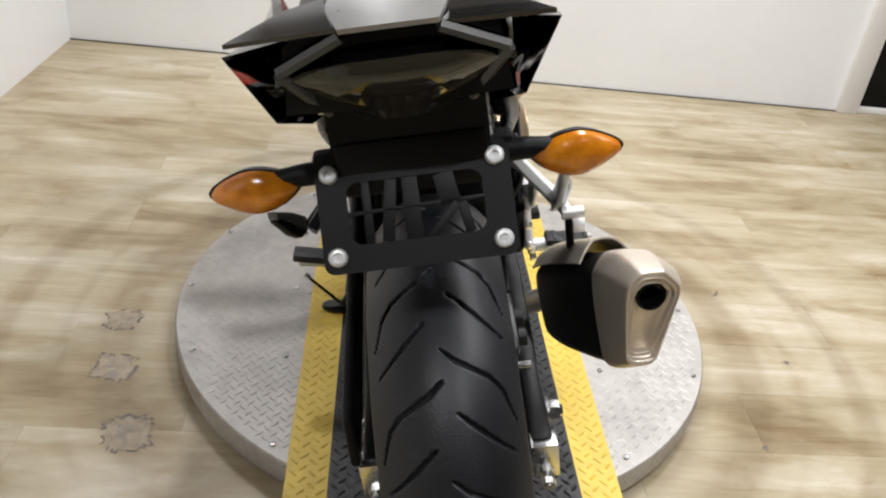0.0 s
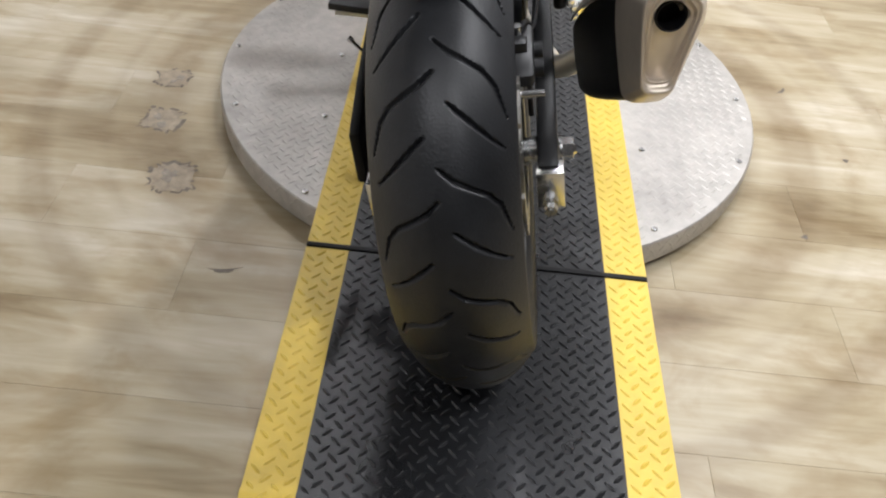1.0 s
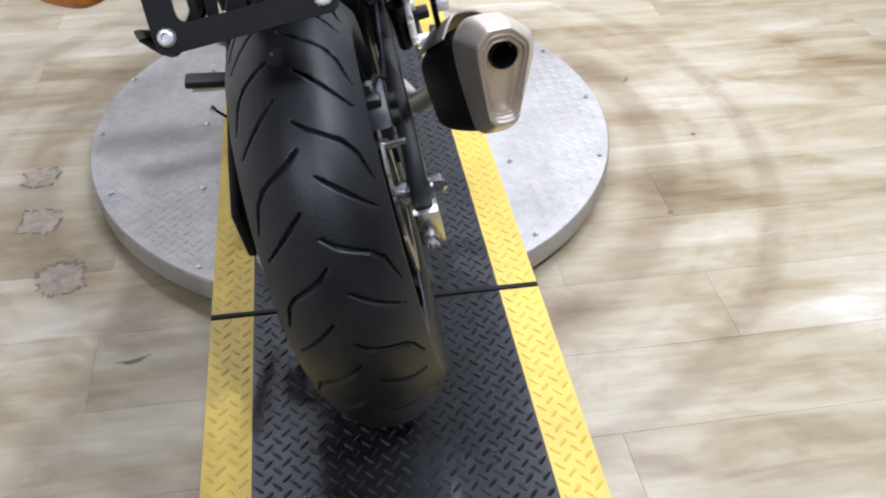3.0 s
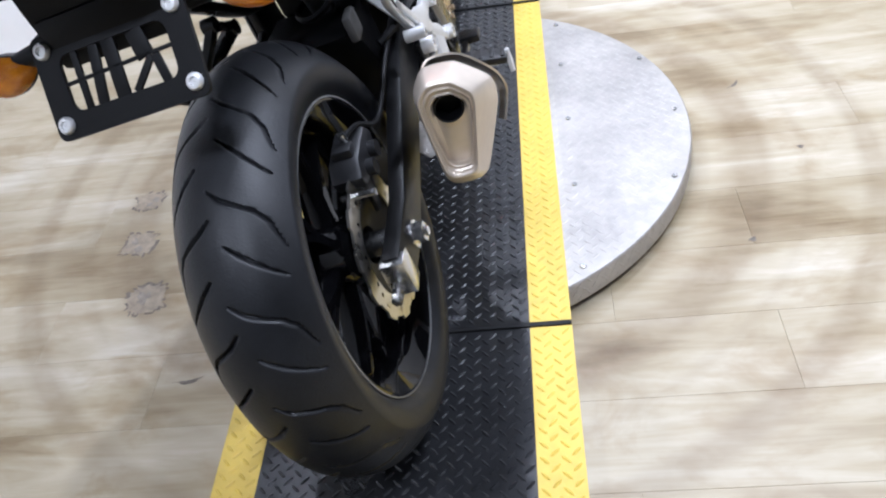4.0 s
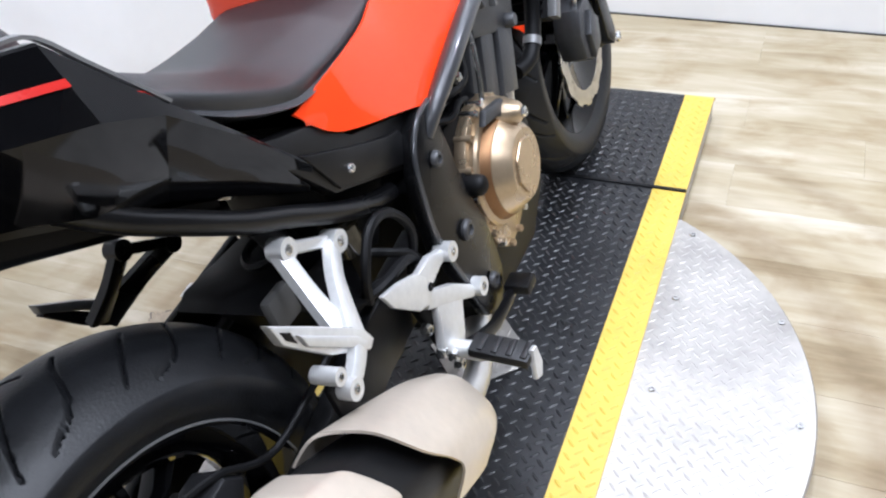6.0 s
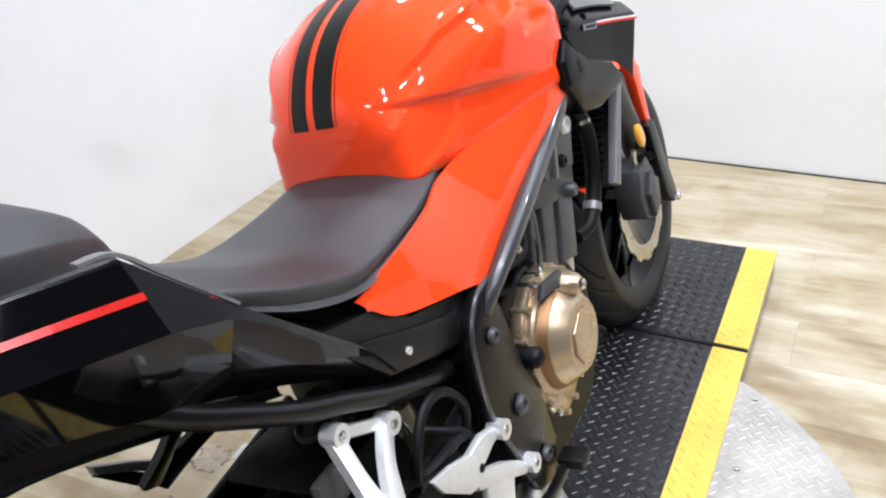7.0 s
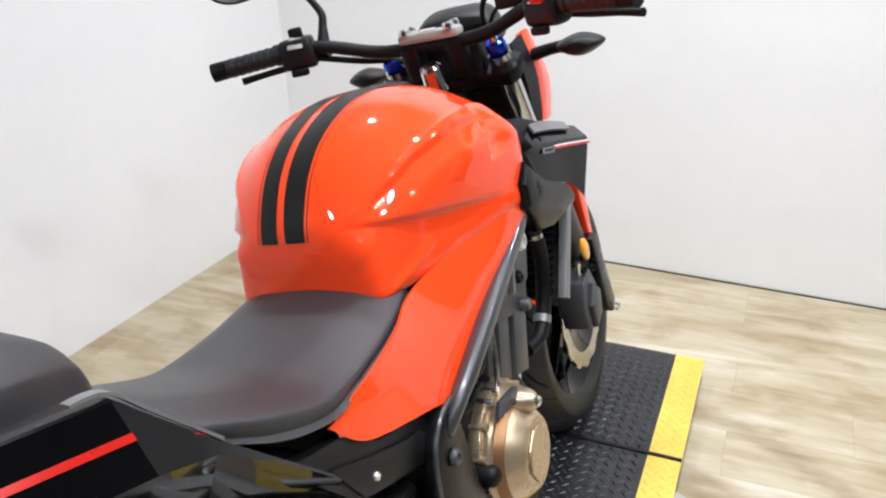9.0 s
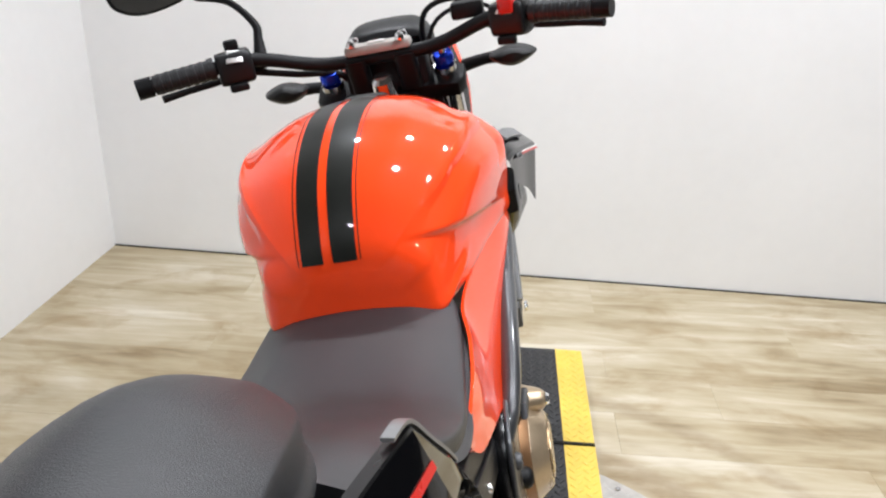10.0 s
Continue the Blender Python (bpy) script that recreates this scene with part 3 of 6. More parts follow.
def rim_mesh(w, spokes=6):
    barrel = revolve([(0.222, -w), (0.214, -w + 0.004), (0.206, -w + 0.012), (0.19, -w + 0.03), (0.186, 0), (0.19, w - 0.03), (0.206, w - 0.012), (0.214, w - 0.004), (0.222, w),
                      (0.216, w + 0.001), (0.199, w - 0.012), (0.182, w - 0.032), (0.178, 0), (0.182, -w + 0.032), (0.199, -w + 0.012), (0.216, -w - 0.001)], 96, closed=True)
    hub = revolve([(0.02, -0.05), (0.05, -0.05), (0.056, -0.04), (0.045, -0.02), (0.045, 0.02), (0.056, 0.04), (0.05, 0.05), (0.02, 0.05)], 40, closed=True)
    arms = []
    for k in range(spokes):
        a = 2 * math.pi * k / spokes
        for s in (-1, 1):
            p = [Vector((0, math.cos(a) * 0.045, math.sin(a) * 0.045)), Vector((0, math.cos(a + s * 0.05) * 0.1, math.sin(a + s * 0.05) * 0.1)), Vector((0, math.cos(a + s * 0.2) * 0.183, math.sin(a + s * 0.2) * 0.183))]
            rings = []
            for q, hw, t in zip(cr(p, 7), np.linspace(0.024, 0.016, 7), np.linspace(0.011, 0.008, 7)):
                q = Vector(q)
                rad = q.normalized()
                tan = Vector((1, 0, 0)).cross(rad)
                rings.append([q + Vector((x * hw, 0, 0)) + tan * y * t for x, y in ((-1, -0.6), (-0.6, -1), (0.6, -1), (1, -0.6), (1, 0.6), (0.6, 1), (-0.6, 1), (-1, 0.6))])
            arms.append(loft(rings))
    return join(barrel, hub, *arms)


def brake_disc(r_in, r_out, petals, holes, thick=0.004, wave=0.006):
    """A petal brake disc with drilled holes, lying in the plane x = 0."""
    nt, nr = 300, 9
    bm = bmesh.new()
    spots = []
    for k in range(holes):
        a = 2 * math.pi * k / holes
        f = (0.25, 0.5, 0.75)[k % 3]
        spots.append((a, r_in + (r_out - r_in - wave) * f))
    pts = []
    for i in range(nt):
        a = 2 * math.pi * i / nt
        ro = r_out + wave * 0.5 * (1 if math.cos(petals * a) > 0.2 else -1 if math.cos(petals * a) < -0.2 else math.cos(petals * a) * 5)
        pts.append([(a, r_in + (ro - r_in) * j / nr) for j in range(nr + 1)])
    front = [[bm.verts.new((thick / 2, r * math.cos(a), r * math.sin(a))) for a, r in row] for row in pts]
    back = [[bm.verts.new((-thick / 2, r * math.cos(a), r * math.sin(a))) for a, r in row] for row in pts]
    gone = set()
    for i in range(nt):
        for j in range(1, nr - 1):
            a, r = 2 * math.pi * (i + 0.5) / nt, (pts[i][j][1] + pts[i][j + 1][1]) / 2
            if any(math.hypot(r * math.cos(a) - q * math.cos(b), r * math.sin(a) - q * math.sin(b)) < 0.0042 for b, q in spots):
                gone.add((i, j))
    for i in range(nt):
        k = (i + 1) % nt
        for j in range(nr):
            if (i, j) not in gone:
                bm.faces.new((front[i][j], front[k][j], front[k][j + 1], front[i][j + 1]))
                bm.faces.new((back[i][j], back[i][j + 1], back[k][j + 1], back[k][j]))
        bm.faces.new((front[i][nr], front[k][nr], back[k][nr], back[i][nr]))
        bm.faces.new((front[i][0], back[i][0], back[k][0], front[k][0]))
    return bm


part("rim", at_axle(moved(rim_mesh(0.066), Matrix.Diagonal((1, 1.028, 1.028, 1))), WA), M["gloss_black"], rear_wheel, "gloss black cast rim")
# grey rings paint the highlight along both lips of the black rim
part("rim_edge", at_axle(join(*[revolve([(0.2262, x - 0.0012), (0.2288, x - 0.0008), (0.2288, x + 0.0008), (0.2262, x + 0.0012)], 120, closed=True) for x in (-0.0672, 0.0672)]), WA), M["bar_grey"], rear_wheel, "thin grey line painting the highlight on the rim lip")
disc = part("brake_disc", moved(brake_disc(0.082, 0.117, 12, 36), Matrix.Translation((0.078, RA[0], RA[1]))), M["disc_steel"], rear_wheel, "drilled petal brake disc")
part("disc_carrier", at_axle(revolve([(0.03, 0.05), (0.085, 0.074), (0.085, 0.079), (0.03, 0.06)], 40, closed=True), RA), M["matte_black"], rear_wheel)

front_wheel = part("front_wheel", at_axle(revolve([(0.006, -0.11), (0.014, -0.11), (0.014, 0.11), (0.006, 0.11)], 20, closed=True), FA), M["bright_steel"], bike, "front wheel with black cast rim and road tyre")
FRONT_GROOVES = [[(0.004, 0.0, 0.0016), (0.025, 0.02, 0.0024), (0.052, 0.075, 0.0016)], [(0.018, 0.07, 0.0016), (0.055, 0.125, 0.0016)]]
part("tyre", at_axle(tyre_mesh(0.305, 0.061, 0.22, 0.04, FRONT_GROOVES, 12, 700, 60), FA), M["rubber"], front_wheel, "black road tyre with curved tread grooves", sharp=60)
part("rim", at_axle(rim_mesh(0.045), FA), M["gloss_black"], front_wheel, "gloss black cast rim")
part("brake_disc", moved(brake_disc(0.12, 0.156, 14, 42), Matrix.Translation((0.068, FA[0], FA[1]))), M["disc_steel"], front_wheel, "drilled petal brake disc")
part("disc_carrier", at_axle(revolve([(0.03, 0.04), (0.122, 0.064), (0.122, 0.069), (0.03, 0.05)], 40, closed=True), FA), M["gloss_black"], front_wheel)


# tank
from mathutils.bvhtree import BVHTree


def tank_ring(y, zt, zs, ws, zm, w, zb, wb):
    """A cross-section: crown, shoulder edge, side and lower edge."""
    half = [(0, zt), (ws * 0.5, zt - (zt - zs) * 0.22), (ws * 0.9, zs + 0.007), (ws, zs), (w * 0.97, zm * 0.55 + zs * 0.45), (w, zm), ((w + wb) / 2 + 0.003, (zm + zb) / 2), (wb, zb), (wb * 0.5, zb - 0.006)]
    return [(x, y, z) for x, z in half] + [(0, y, zb - 0.008)] + [(-x, y, z) for x, z in half[:0:-1]]


TANK = [  # y, crown z, shoulder z and half width, widest z and half width, lower edge z and half width
    (0.566, 0.835, 0.82, 0.05, 0.795, 0.07, 0.765, 0.08),
    (0.576, 0.872, 0.849, 0.074, 0.81, 0.102, 0.757, 0.106),
    (0.615, 0.925, 0.886, 0.106, 0.835, 0.13, 0.752, 0.116),
    (0.675, 0.962, 0.917, 0.139, 0.868, 0.158, 0.752, 0.134),
    (0.76, 0.982, 0.934, 0.161, 0.88, 0.184, 0.752, 0.152),
    (0.85, 0.978, 0.93, 0.166, 0.868, 0.197, 0.754, 0.172),
    (0.915, 0.962, 0.914, 0.153, 0.848, 0.197, 0.758, 0.186),
    (0.96, 0.948, 0.898, 0.125, 0.83, 0.175, 0.77, 0.16),
    (1.0, 0.932, 0.89, 0.1, 0.83, 0.13, 0.79, 0.12),
]
tank_bm = smooth_loft([tank_ring(*t) for t in TANK], 130, 300)


def ease(k):
    k = min(1.0, max(0.0, k))
    return k * k * (3 - 2 * k)


for v in tank_bm.verts:                       # shoulder crease, knee recess and the scoop at the front shoulder
    s = 1 if v.co.x > 0 else -1
    if abs(v.co.x) > 0.05:
        y, z = v.co.y, v.co.z
        crease = float(np.interp(y, (0.57, 0.615, 0.675, 0.76, 0.85, 0.95), (0.85, 0.886, 0.915, 0.931, 0.925, 0.9)))
        below = crease - z
        hollow = 0.0085 * min(1.0, max(0.0, below / 0.012)) * (1 - ease(below / 0.062)) * ease((y - 0.58) / 0.05) * ease((0.9 - y) / 0.1)
        knee = 0.852 - (y - 0.62) * 0.23                                # upper edge of the knee recess falls towards the front
        recess = 0.011 * ease((knee - z) / 0.009) * (1 - ease((knee - z) / 0.085)) * ease((y - 0.572) / 0.03) * ease((0.88 - y) / 0.16)
        lip = 0.004 * math.exp(-((z - 0.768 - (y - 0.6) * 0.35) / 0.007) ** 2) * ease((y - 0.575) / 0.03) * ease((0.7 - y) / 0.06)
        edge = y - 0.832 - (0.945 - z) * -0.22                          # the scoop steps in ahead of this line
        scoop = 0.013 * ease(edge / 0.009) * (1 - ease((edge - 0.03) / 0.06)) * ease((z - 0.852) / 0.02) * ease((0.95 - z) / 0.015)
        v.co.x += s * (lip - hollow - recess - scoop)
    if v.co.x < -0.15:
        v.co.x = -0.15 + (v.co.x + 0.15) * 0.85
bmesh.ops.recalc_face_normals(tank_bm, faces=tank_bm.faces)
tank_tree = BVHTree.FromBMesh(tank_bm)
tank = part("fuel_tank", tank_bm, M["red_paint"], bike, "glossy orange-red fuel tank", sharp=50)


def on_tank(x0, x1, xf0, xf1, a0, a1, n=40, m=6, lift=0.0008):
    """A thin film laid over the crown of the tank, between x0..x1 at the rear and xf0..xf1 at the front."""
    rows = []
    for i in range(n):
        f = i / (n - 1)
        a = radians(a0 + (a1 - a0) * f)
        row = []
        for j in range(m):
            x = (x0 + (x1 - x0) * j / (m - 1)) * (1 - f) + (xf0 + (xf1 - xf0) * j / (m - 1)) * f
            p, nrm, _, _ = tank_tree.ray_cast(Vector((x, 0.8, 0.8)), Vector((0, -math.cos(a), math.sin(a))))
            row.append(p + (nrm if nrm.z > -0.5 else -nrm) * lift)
        rows.append(row)
    bm = bmesh.new()
    top = [[bm.verts.new(p) for p in r] for r in rows]
    grid_faces(bm, top)
    return bm


for xs in ((-0.008, 0.022, -0.005, 0.036), (-0.047, -0.02, -0.05, -0.0145)):
    part("stripe", on_tank(*xs, 11, 128), M["stripe_black"], tank, "satin black racing stripe")
for xs in ((0.0255, 0.0267, 0.041, 0.0425), (-0.0525, -0.0513, -0.0565, -0.055)):
    part("pinstripe", on_tank(*xs, 11, 128, m=2), M["stripe_black"], tank, "thin dark pinstripe")
part("filler_cap", moved(revolve([(0.0005, 0.012), (0.03, 0.012), (0.036, 0.008), (0.038, 0.0)], 36, "z"), Matrix.Translation((0, 0.915, 0.955)) @ Matrix.Rotation(radians(-16), 4, "X")), M["black_plastic"], tank)

# red side panels below the tank
for s, nm in ((1, "right"), (-1, "left")):
    up = [(0.141, 0.356, 0.72), (0.145, 0.45, 0.731), (0.14, 0.53, 0.74), (0.13, 0.59, 0.752), (0.136, 0.66, 0.76), (0.153, 0.76, 0.762), (0.175, 0.85, 0.764), (0.188, 0.915, 0.768)]
    mid = [(0.142, 0.364, 0.711), (0.148, 0.45, 0.694), (0.148, 0.54, 0.685), (0.149, 0.6, 0.685), (0.153, 0.67, 0.692), (0.163, 0.76, 0.714), (0.178, 0.85, 0.735), (0.187, 0.92, 0.755)]
    low = [(0.141, 0.372, 0.702), (0.146, 0.414, 0.666), (0.154, 0.53, 0.625), (0.158, 0.61, 0.6), (0.16, 0.66, 0.617), (0.165, 0.76, 0.664), (0.176, 0.85, 0.708), (0.187, 0.925, 0.745)]
    tuck = 0.0 if s > 0 else 0.034
    up, mid, low = [[(x - tuck, y, z) for x, y, z in c] for c in (up, mid, low)]
    bm = sheet([up, mid, low], 40, 14, 0.004)
    part("side_panel", bm if s > 0 else mirrored(bm), M["red_paint"], bike, "glossy orange-red side panel", sharp=55)
    cover = slab([(0.262, 0.738), (0.32, 0.715), (0.385, 0.695), (0.436, 0.65), (0.61, 0.594), (0.645, 0.603), (0.635, 0.56), (0.55, 0.55), (0.505, 0.556), (0.37, 0.612), (0.32, 0.672)], 0.118, 0.143, 0.005)
    cov = part("side_cover", cover if s > 0 else mirrored(cover), M["black_plastic"], bike, "matte black side cover")
    step = slab([(0.335, 0.683), (0.42, 0.643), (0.492, 0.613), (0.518, 0.607), (0.531, 0.59), (0.512, 0.561), (0.375, 0.616)], 0.142, 0.149, 0.003)
    part("raised_step", step if s > 0 else mirrored(step), M["black_plastic"], cov)
    part("screw", bolt_head((0.148 * s, 0.402, 0.625), 0.006, 0.005, (s, 0, 0)), M["bright_steel"], cov)


def seat_ring(y, zt, w, zb, crown=0.026):
    """A cushion's section: flat or domed crown, sloping flank, crisp edge and short skirt."""
    dome = 0.3 if crown > 0.03 else 0.12
    half = [(0, zt + 0.001), (w * 0.5, zt - crown * dome), (w * 0.72, zt - crown * (0.3 + dome)), (w * 0.95, zt - crown), (w, zt - crown - 0.009), (w * 0.985, (zt - crown + zb) / 2 - 0.006), (w * 0.95, zb)]
    return [(x, y, z) for x, z in half] + [(0, y, zb - 0.004)] + [(-x, y, z) for x, z in half[:0:-1]]


part("rider_seat", smooth_loft([seat_ring(0.625, 0.79, 0.116, 0.74), seat_ring(0.595, 0.784, 0.124, 0.735), seat_ring(0.56, 0.778, 0.13, 0.731), seat_ring(0.5, 0.772, 0.136, 0.728), seat_ring(0.42, 0.772, 0.142, 0.722), seat_ring(0.36, 0.782, 0.147, 0.726), seat_ring(0.28, 0.818, 0.148, 0.758), seat_ring(0.2, 0.86, 0.132, 0.81), seat_ring(0.13, 0.876, 0.118, 0.845)], 48, 72), M["seat_vinyl"], bike, "grey-black grained vinyl rider seat", sharp=30)
part("pillion_seat", smooth_loft([seat_ring(0.205, 0.886, 0.03, 0.862, 0.01), seat_ring(0.18, 0.928, 0.054, 0.864, 0.024), seat_ring(0.12, 0.972, 0.08, 0.875, 0.042), seat_ring(0.05, 0.998, 0.09, 0.892, 0.05), seat_ring(-0.06, 1.002, 0.09, 0.92, 0.05), seat_ring(-0.13, 0.997, 0.082, 0.945, 0.036), seat_ring(-0.178, 0.986, 0.06, 0.956, 0.016)], 34, 60), M["seat_vinyl"], bike, "grey-black vinyl pillion seat")


# tail: a matte core clad in faceted gloss panels
def tail_ring(y, zt, wt, zb, wb):
    half = [(0, zt), (wt * 0.9, zt), (wt, zt - 0.006), (wb, zb)]
    return [(x, y, z) for x, z in half] + [(0, y, zb - 0.006)] + [(-x, y, z) for x, z in half[:0:-1]]


TAIL = [  # y; top edge, crease and lower edge as x, z
    (0.347, (0.147, 0.668), (0.148, 0.664), (0.129, 0.632)),
    (0.26, (0.156, 0.758), (0.158, 0.753), (0.118, 0.686)),
    (0.19, (0.16, 0.832), (0.1645, 0.813), (0.114, 0.729)),
    (0.128, (0.151, 0.908), (0.169, 0.841), (0.122, 0.758)),
    (0.06, (0.138, 0.922), (0.166, 0.862), (0.127, 0.797)),
    (-0.05, (0.118, 0.943), (0.158, 0.896), (0.118, 0.845)),
    (-0.14, (0.102, 0.954), (0.148, 0.93), (0.108, 0.864)),
    (-0.212, (0.09, 0.957), (0.138, 0.95), (0.106, 0.888)),
]
core = [tail_ring(0.34, 0.705, 0.125, 0.668, 0.12), tail_ring(0.27, 0.762, 0.134, 0.68, 0.11), tail_ring(0.2, 0.806, 0.132, 0.715, 0.1), tail_ring(0.12, 0.85, 0.12, 0.755, 0.095), tail_ring(0.05, 0.9, 0.115, 0.79, 0.09), tail_ring(-0.05, 0.93, 0.105, 0.835, 0.085), tail_ring(-0.14, 0.955, 0.098, 0.865, 0.1), tail_ring(-0.2, 0.962, 0.09, 0.888, 0.1), tail_ring(-0.214, 0.958, 0.088, 0.895, 0.096)]
tail = part("tail_fairing", loft(core), M["gloss_black"], bike, "gloss black faceted tail fairing", sharp=28)


def facets(rows, name, mat, parent, label="", n=24, end=False):
    """A panel of flat bands between the points of its rows, smooth along the bike, folded in at both rims."""
    cols = [cr([r[j] for r in rows], n) for j in range(len(rows[0]))]
    bm = bmesh.new()
    verts = [[bm.verts.new(c[i]) for c in cols] for i in range(n)]
    grid_faces(bm, verts)
    if end:
        bm.faces.new(verts[-1])
    return part(name, bm, mat, parent, label, sharp=11)


for s in (1, -1):
    def band(i, j, k):
        """Points k of the way from column i to column j of the tail's side, along its length."""
        return [((r[i][0] + (r[j][0] - r[i][0]) * k) * s, r[0], r[i][1] + (r[j][1] - r[i][1]) * k) for r in TAIL]

    def strip(*lines):
        """Flat bands between lines of points, each bay in four steps."""
        bm = bmesh.new()
        dense = [[Vector(p).lerp(Vector(q), k / 4) for p, q in zip(ln, ln[1:]) for k in range(4)] + [Vector(ln[-1])] for ln in lines]
        grid_faces(bm, [[bm.verts.new(p) for p in row] for row in zip(*dense)])
        return bm

    top, crease, base = band(1, 2, 0.0), band(1, 2, 1.0), band(2, 3, 1.0)
    tuck = [(x * 0.72, y, z - 0.004) for x, y, z in base]
    part("tail_panel", strip(band(1, 2, 0.04), band(1, 2, 0.5), crease), M["gloss_black"], tail, "gloss black upper tail panel", sharp=9)
    part("lower_panel", strip(crease, band(2, 3, 0.55), base, tuck), M["gloss_black"], tail, "gloss black lower tail panel reflecting the mat", sharp=9)
    part("tail_trim", strip([(x * 0.86, y, z - 0.03) for x, y, z in top], [(x * 0.93, y, z + 0.001) for x, y, z in top], top, band(1, 2, 0.04)), M["frame_black"], tail, "satin black trim beside the seat", sharp=20)
    lean = [Vector((0.0012 * s, 0, 0.0006))] * len(TAIL)
    flash = [[Vector(p) + q for p, q in zip(band(1, 2, k), lean)][3:6] for k in (0.44, 0.54)]
    for c in flash:                           # ends short of the rear bay
        c[-1] = c[-2].lerp(c[-1], 0.8)
    part("red_flash", sheet([[tuple(p) for p in c] for c in flash], 20, 3, 0.001, True), M["red_plastic"], tail, "bright red accent strip")
    part("red_tick", slab([(0.178, 0.842), (0.186, 0.838), (0.206, 0.813), (0.2, 0.815)], 0.1565 * s, 0.1595 * s, 0.0004), M["red_plastic"], tail, "small red accent tip")
    edge = [(0.161, 0.205, 0.815), (0.1605, 0.185, 0.839), (0.156, 0.155, 0.876), (0.1515, 0.128, 0.909), (0.146, 0.1, 0.9155)]
    # pale strip stands in for the wall reflected by the trim's bevel
    part("edge_bead", sheet([[(x * s, y, z + 0.0015) for x, y, z in edge], [((x - 0.009) * s, y, z + 0.003) for x, y, z in edge]], 16, 4, 0.003, True), M["bar_grey"], tail, "grey strip painting the wall's reflection on the edge beside the seat")
    rail = [(0.128, 0.484, 0.538), (0.13, 0.43, 0.556), (0.132, 0.366, 0.59), (0.132, 0.3, 0.632), (0.13, 0.24, 0.668), (0.126, 0.18, 0.712), (0.116, 0.13, 0.752), (0.095, 0.07, 0.815)]
    part("subframe_rail", tube([(x * s, y, z) for x, y, z in rail], 0.0125, 12), M["frame_black"], bike, "black steel subframe tube")
# tail lamp and number-plate carrier
lamp_bm = sheet([[(-0.1, -0.212, 0.925), (-0.05, -0.228, 0.938), (0, -0.232, 0.94), (0.05, -0.228, 0.938), (0.1, -0.212, 0.925)], [(-0.088, -0.2, 0.915), (-0.045, -0.226, 0.92), (0, -0.232, 0.92), (0.045, -0.226, 0.92), (0.088, -0.2, 0.915)], [(-0.06, -0.175, 0.885), (-0.03, -0.19, 0.88), (0, -0.195, 0.878), (0.03, -0.19, 0.88), (0.06, -0.175, 0.885)]], 24, 12, 0.006)
tail_lamp = part("tail_lamp", lamp_bm, M["smoked_lens"], bike, "smoked dark tail lamp, unlit")
for s in (1, -1):
    bar = [(0.04, -0.2225, 0.9575), (0.094, -0.2215, 0.934), (0.06, -0.204, 0.889)]
    # grey base colour holds the light that satin black brows reflect
    part("lamp_brow", join(*[tube([tuple(Vector((x * s, y, z)).lerp(Vector((u * s, v, w)), k)) for k in (0, 0.5, 1)], 0.0055, 6) for (x, y, z), (u, v, w) in zip(bar, bar[1:])]), M["brow_sheen"], tail_lamp, "V-shaped lamp surround, sheen on satin black painted grey", sharp=20)
    rim = [(0.038, -0.166, 0.974), (0.038, -0.224, 0.962)], [(0.09, -0.166, 0.964), (0.134, -0.214, 0.957)]
    part("deck_facet", sheet([[(x * s, y, z) for x, y, z in c] for c in rim], 6, 4, 0.004, True), M["deck_gloss"], tail, "gloss black facet of the tail deck")
# the gloss deck's bright reflection is put into a grey base colour
part("tail_deck", sheet([[(-0.039, -0.166, 0.979), (0, -0.166, 0.981), (0.039, -0.166, 0.979)], [(-0.05, -0.195, 0.971), (0, -0.195, 0.973), (0.05, -0.195, 0.971)], [(-0.04, -0.226, 0.961), (0, -0.229, 0.962), (0.04, -0.226, 0.961)]], 12, 8, 0.005), M["deck_sheen"], tail, "tail deck behind the pillion seat, its reflection painted satin grey")
under = part("rear_fender", smooth_loft([[(x * w, y, z0 + (z1 - z0) * q) for x, q in ((-1, 0.1), (-0.9, 0), (0.9, 0), (1, 0.1), (1, 0.9), (0.9, 1), (-0.9, 1), (-1, 0.9))] for y, w, z0, z1 in ((0.26, 0.09, 0.67, 0.72), (0.12, 0.09, 0.735, 0.79), (0.0, 0.085, 0.785, 0.84), (-0.1, 0.08, 0.79, 0.86), (-0.15, 0.075, 0.79, 0.87))], 20, 32), M["matte_black"], bike, "matte black plastic undertail fender", sharp=30)
carrier = part("plate_carrier", join(block(-0.075, 0.075, -0.155, -0.1, 0.775, 0.835, 0.008), block(-0.1, 0.1, -0.135, -0.11, 0.785, 0.815, 0.006)), M["matte_black"], bike, "black plastic number plate carrier")
PLATE = Matrix.Translation((-0.002, -0.174, 0.77)) @ Matrix.Rotation(radians(-34), 4, "X")     # local x across, z up the plate


def ring_plate(outer, inner, y0, y1):
    """A plate with a window: two outlines of equal count."""
    bm = bmesh.new()
    rows = [[bm.verts.new((x, y, z)) for x, z in o] for y, o in ((y0, outer), (y0, inner), (y1, inner), (y1, outer))]
    grid_faces(bm, rows, True, True)
    return bm


def rounded(w, h, r, n=5):
    out = []
    for cx, cz, a0 in ((w - r, h - r, 0), (-w + r, h - r, 90), (-w + r, -h + r, 180), (w - r, -h + r, 270)):
        for k in range(n):
            a = radians(a0 + 90 * k / (n - 1))
            out.append((cx + r * math.cos(a), cz + r * math.sin(a)))
    return out


